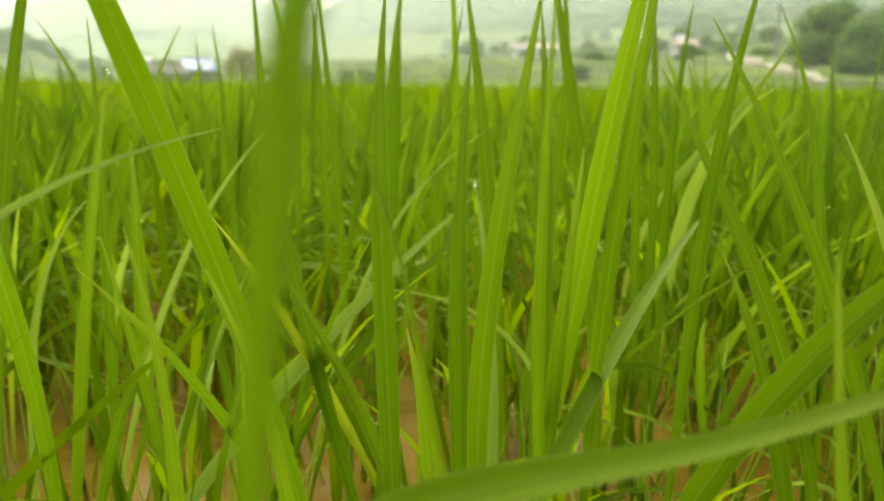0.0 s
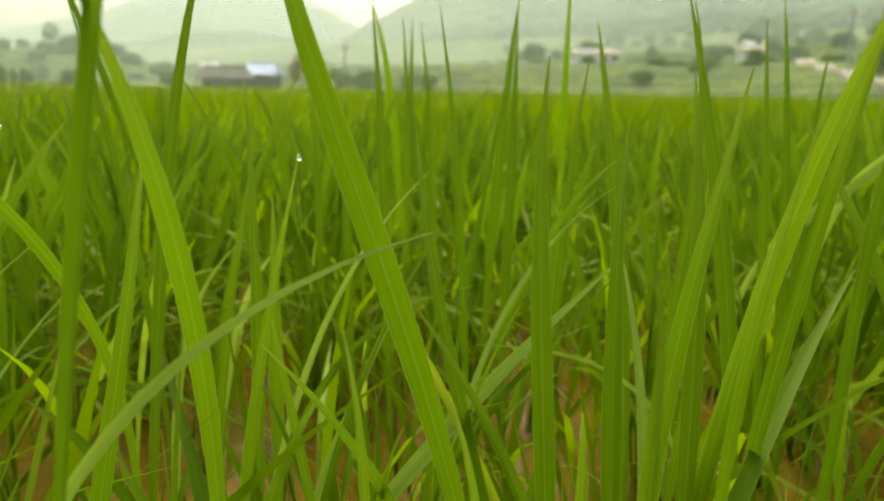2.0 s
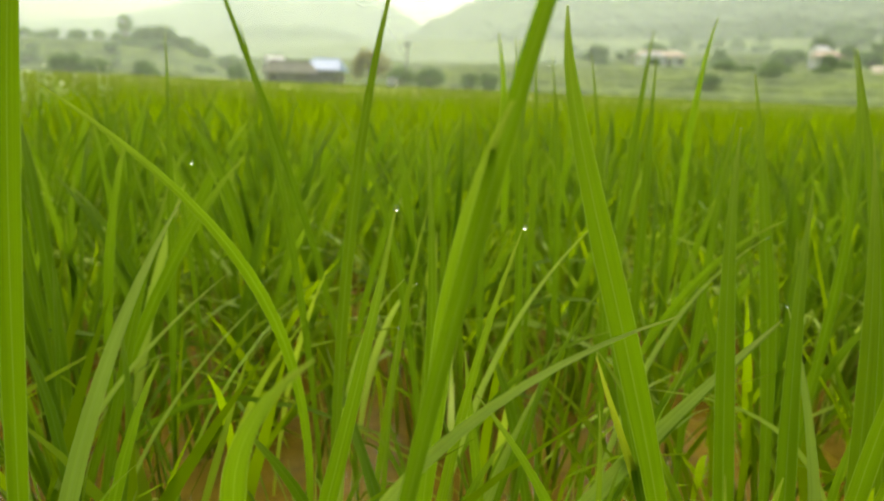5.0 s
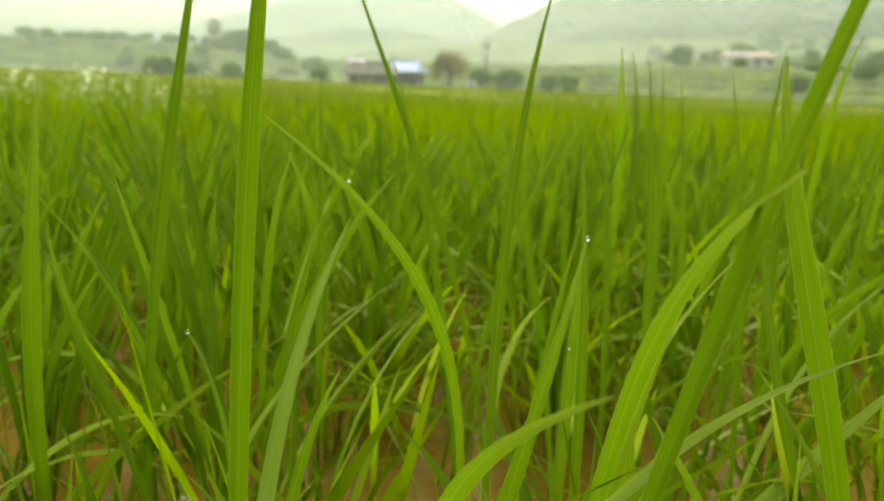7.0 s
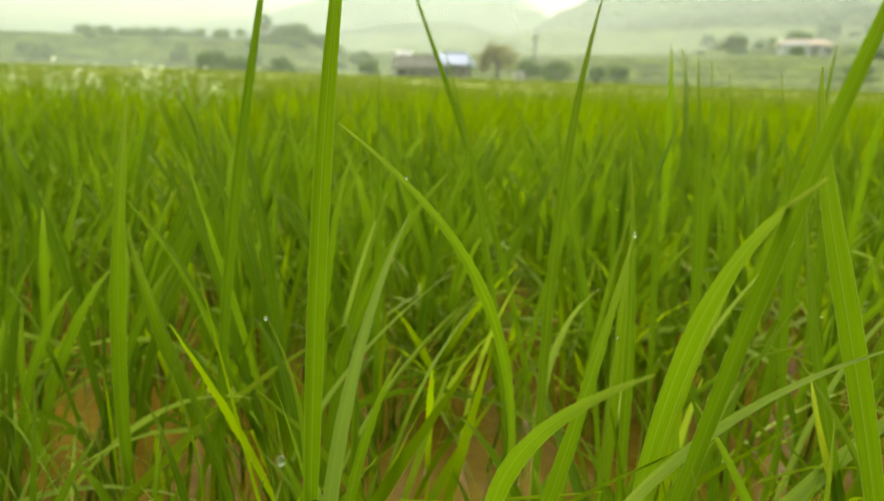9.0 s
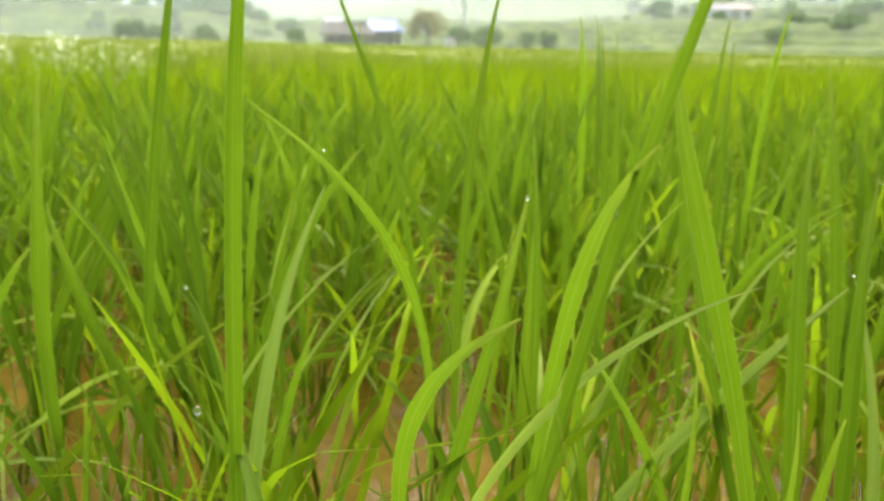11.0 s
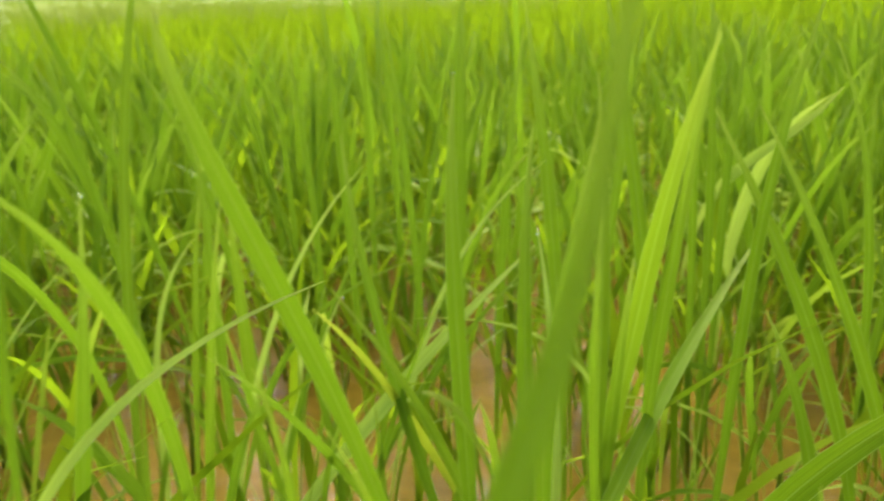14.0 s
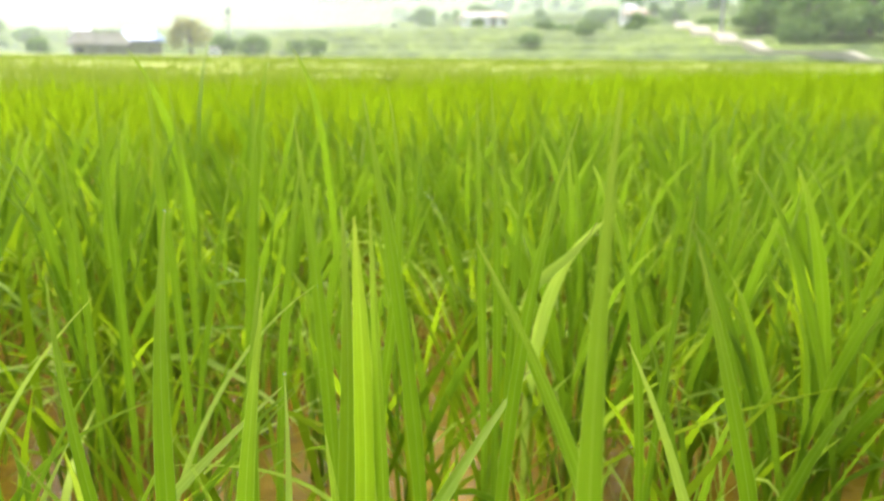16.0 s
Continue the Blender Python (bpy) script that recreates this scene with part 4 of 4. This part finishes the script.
for i in range(34):
    x, y = 42 + 62 * rng.random(), 112 + 38 * rng.random()
    tree(x, y, rng.uniform(1.2, 3.2), rng.uniform(2.0, 5.5), TREE_LEAF, "ragged tree on the misty upper slope", 0.05)
for i in range(14):
    tree(-16 - 42 * rng.random(), 90 + 24 * rng.random(), rng.uniform(0.8, 1.5), rng.uniform(1.6, 3.4), TREE_LEAF, "low shrub on the misty terraces", 0.05, "bush")


# ---- farm buildings ----
def building(name, label, x, y, z, wide, deep, tall, rise, wall_mat, roof_mat, turn=0.0, over=0.4, openings=(), gable=False):
    ob = thing(name, x, y, z, label, "house", turn=turn)
    bm = box(-wide / 2, -deep / 2, -0.6, wide / 2, deep / 2, tall)
    part("wall", bm, wall_mat, ob)
    bm = bmesh.new()
    w, d, t = wide / 2 + over, deep / 2 + over, 0.12
    ridge = w if gable else w * 0.72
    lower = [bm.verts.new(p) for p in ((-w, -d, tall), (w, -d, tall), (w, d, tall), (-w, d, tall))]
    upper = [bm.verts.new(p) for p in ((-w, -d, tall + t), (w, -d, tall + t), (w, d, tall + t), (-w, d, tall + t))]
    top = [bm.verts.new(p) for p in ((-ridge, 0, tall + rise), (ridge, 0, tall + rise))]
    bm.faces.new(lower[::-1])
    for i in range(4):
        bm.faces.new((lower[i], lower[(i + 1) % 4], upper[(i + 1) % 4], upper[i]))
    bm.faces.new((upper[0], upper[1], top[1], top[0]))
    bm.faces.new((upper[2], upper[3], top[0], top[1]))
    bm.faces.new((upper[1], upper[2], top[1]))
    bm.faces.new((upper[3], upper[0], top[0]))
    roof = part("roof", bm, roof_mat, ob)
    part("ridge_cap", box(-ridge, -0.12, tall + rise - 0.06, ridge, 0.12, tall + rise + 0.06, 0.02), roof_mat, roof)
    for kind, cx, cz, ww, hh in openings:
        part(kind, box(cx - ww / 2, -deep / 2 - 0.05, cz - hh / 2, cx + ww / 2, -deep / 2 + 0.1, cz + hh / 2, 0.01), DARK if kind == "window" else PLANK, ob)
    return ob


building("thatched_hut", "long low hut with a brown thatched roof", -4.7, 80, -0.1, 4.6, 3.2, 1.0, 1.25, PLANK, THATCH, 4, 0.5, (("door", 0.4, 0.5, 0.8, 1.0), ("window", -1.6, 0.6, 0.6, 0.4)))
building("farmhouse", "farmhouse with a blue sheet-metal roof", -1.2, 85, -0.1, 3.2, 3.6, 1.5, 1.3, PLANK, BLUE, -14, 0.35, (("door", 0.6, 0.9, 0.9, 1.7), ("window", -1.2, 1.0, 0.7, 0.6)))
building("shed", "small white-gabled shed behind the hut", -6.7, 86, -0.1, 1.6, 1.8, 2.2, 0.6, PLASTER, PLASTER, 20, 0.1, (("window", 0.1, 1.4, 0.4, 0.4),), True)
building("white_hut", "tiny whitewashed hut by the field", 5.4, 78, -0.1, 0.9, 0.8, 0.75, 0.25, PLASTER, CONCRETE, 0, 0.05, (("window", 0.0, 0.4, 0.25, 0.25),))
building("hillside_house", "pale hillside house with orange tiles muted by haze", 46.4, 110, 4.6, 6.0, 4.5, 1.2, 0.9, PLASTER, TILE, -12, 0.5, (("door", 1.0, 0.5, 0.9, 1.2), ("window", -1.8, 0.6, 1.0, 0.7), ("window", 2.6, 0.6, 0.8, 0.7)))
building("terrace_shed", "low grey shed below the hillside house", 43.5, 106, 4.4, 3.0, 2.5, 1.2, 0.6, PLASTER, CONCRETE, -20, 0.2, (("door", 0.3, 0.5, 0.8, 1.0),))
building("upper_house", "distant house with pinkish tiles among trees", 55.4, 84, 4.2, 2.2, 2.2, 1.2, 0.7, PLASTER, TILE, -25, 0.4, (("window", 0.3, 0.7, 0.8, 0.6),))
building("white_house", "small white house high on the slope", 60.5, 93, 5.0, 1.8, 1.8, 1.5, 0.8, PLASTER, PLASTER, 10, 0.1, (("window", 0.0, 0.8, 0.5, 0.5),), True)


def pole(x, y, z, tall):
    ob = thing("utility_pole", x, y, z, "slim concrete utility pole with a crossarm", "pole", "poles in the valley")
    bm = bmesh.new()
    bmesh.ops.create_cone(bm, cap_ends=True, segments=10, radius1=0.16, radius2=0.09, depth=tall)
    bmesh.ops.translate(bm, verts=bm.verts[:], vec=(0, 0, tall / 2))
    part("shaft", bm, CONCRETE, ob)
    part("crossarm", box(-0.5, -0.05, tall - 0.6, 0.5, 0.05, tall - 0.48, 0.01), CONCRETE, ob)
    for x2 in (-0.4, 0.4):
        part("insulator", box(x2 - 0.05, -0.05, tall - 0.48, x2 + 0.05, 0.05, tall - 0.3, 0.02), PLASTER, ob)


pole(7.4, 85, -0.2, 5.2)
pole(46.5, 57, 1.5, 6.0)


# ---- dew ----
def dew(x, y, z, r):
    bm = bmesh.new()
    bmesh.ops.create_icosphere(bm, subdivisions=2, radius=r)
    for v in bm.verts:
        v.co.z *= 1.15 if v.co.z < 0 else 0.95
    for f in bm.faces:
        f.smooth = True
    ob = part("dewdrop", bm, DEW, None)
    ob.location = (x, y, z)
    tagged(ob, "clear dewdrop hanging on a rice leaf", "dewdrop", "dewdrops on the leaves")


for x, y, z in ((-0.1, 0.605, 0.215), (-0.155, 0.365, 0.171), (0.277, 0.446, 0.155), (0.030, 0.358, 0.224), (0.090, 0.367, 0.215), (0.525, 0.605, -0.058), (0.082, 0.565, -0.04)):
    dew(x, y, z, 0.0012)
dew(-0.110, 0.206, 0.177, 0.0016)
for k, (x, y, z) in enumerate(tips):
    if k % 4 == 1 and z < 0.30 and y > 0.40:
        dew(x, y, z - 0.0006, 0.0006 + 0.0005 * rng.random())


# the same paddy goes on beside and behind the camera
x, y = rng.uniform(-5.5, 6.5, 3600), rng.uniform(-5.0, 4.2, 3600)
keep = (np.hypot(x - 0.1, y) > 0.9) & (y < 4.4 + 0.42 * x)
keep &= (y < 0) | (x < -0.60 - 0.84 * y) | (x > 0.50 + 1.27 * y)
feet = np.repeat(np.stack([x[keep], y[keep]], -1), 13, 0)
feet = feet + rng.normal(0, 0.035, feet.shape)
crop("rice_field_around", "green rice leaves on the near side of the paddy", feet, np.full(len(feet), 0.34), 0.2, 0.009, 3, FIELD, 0.15)
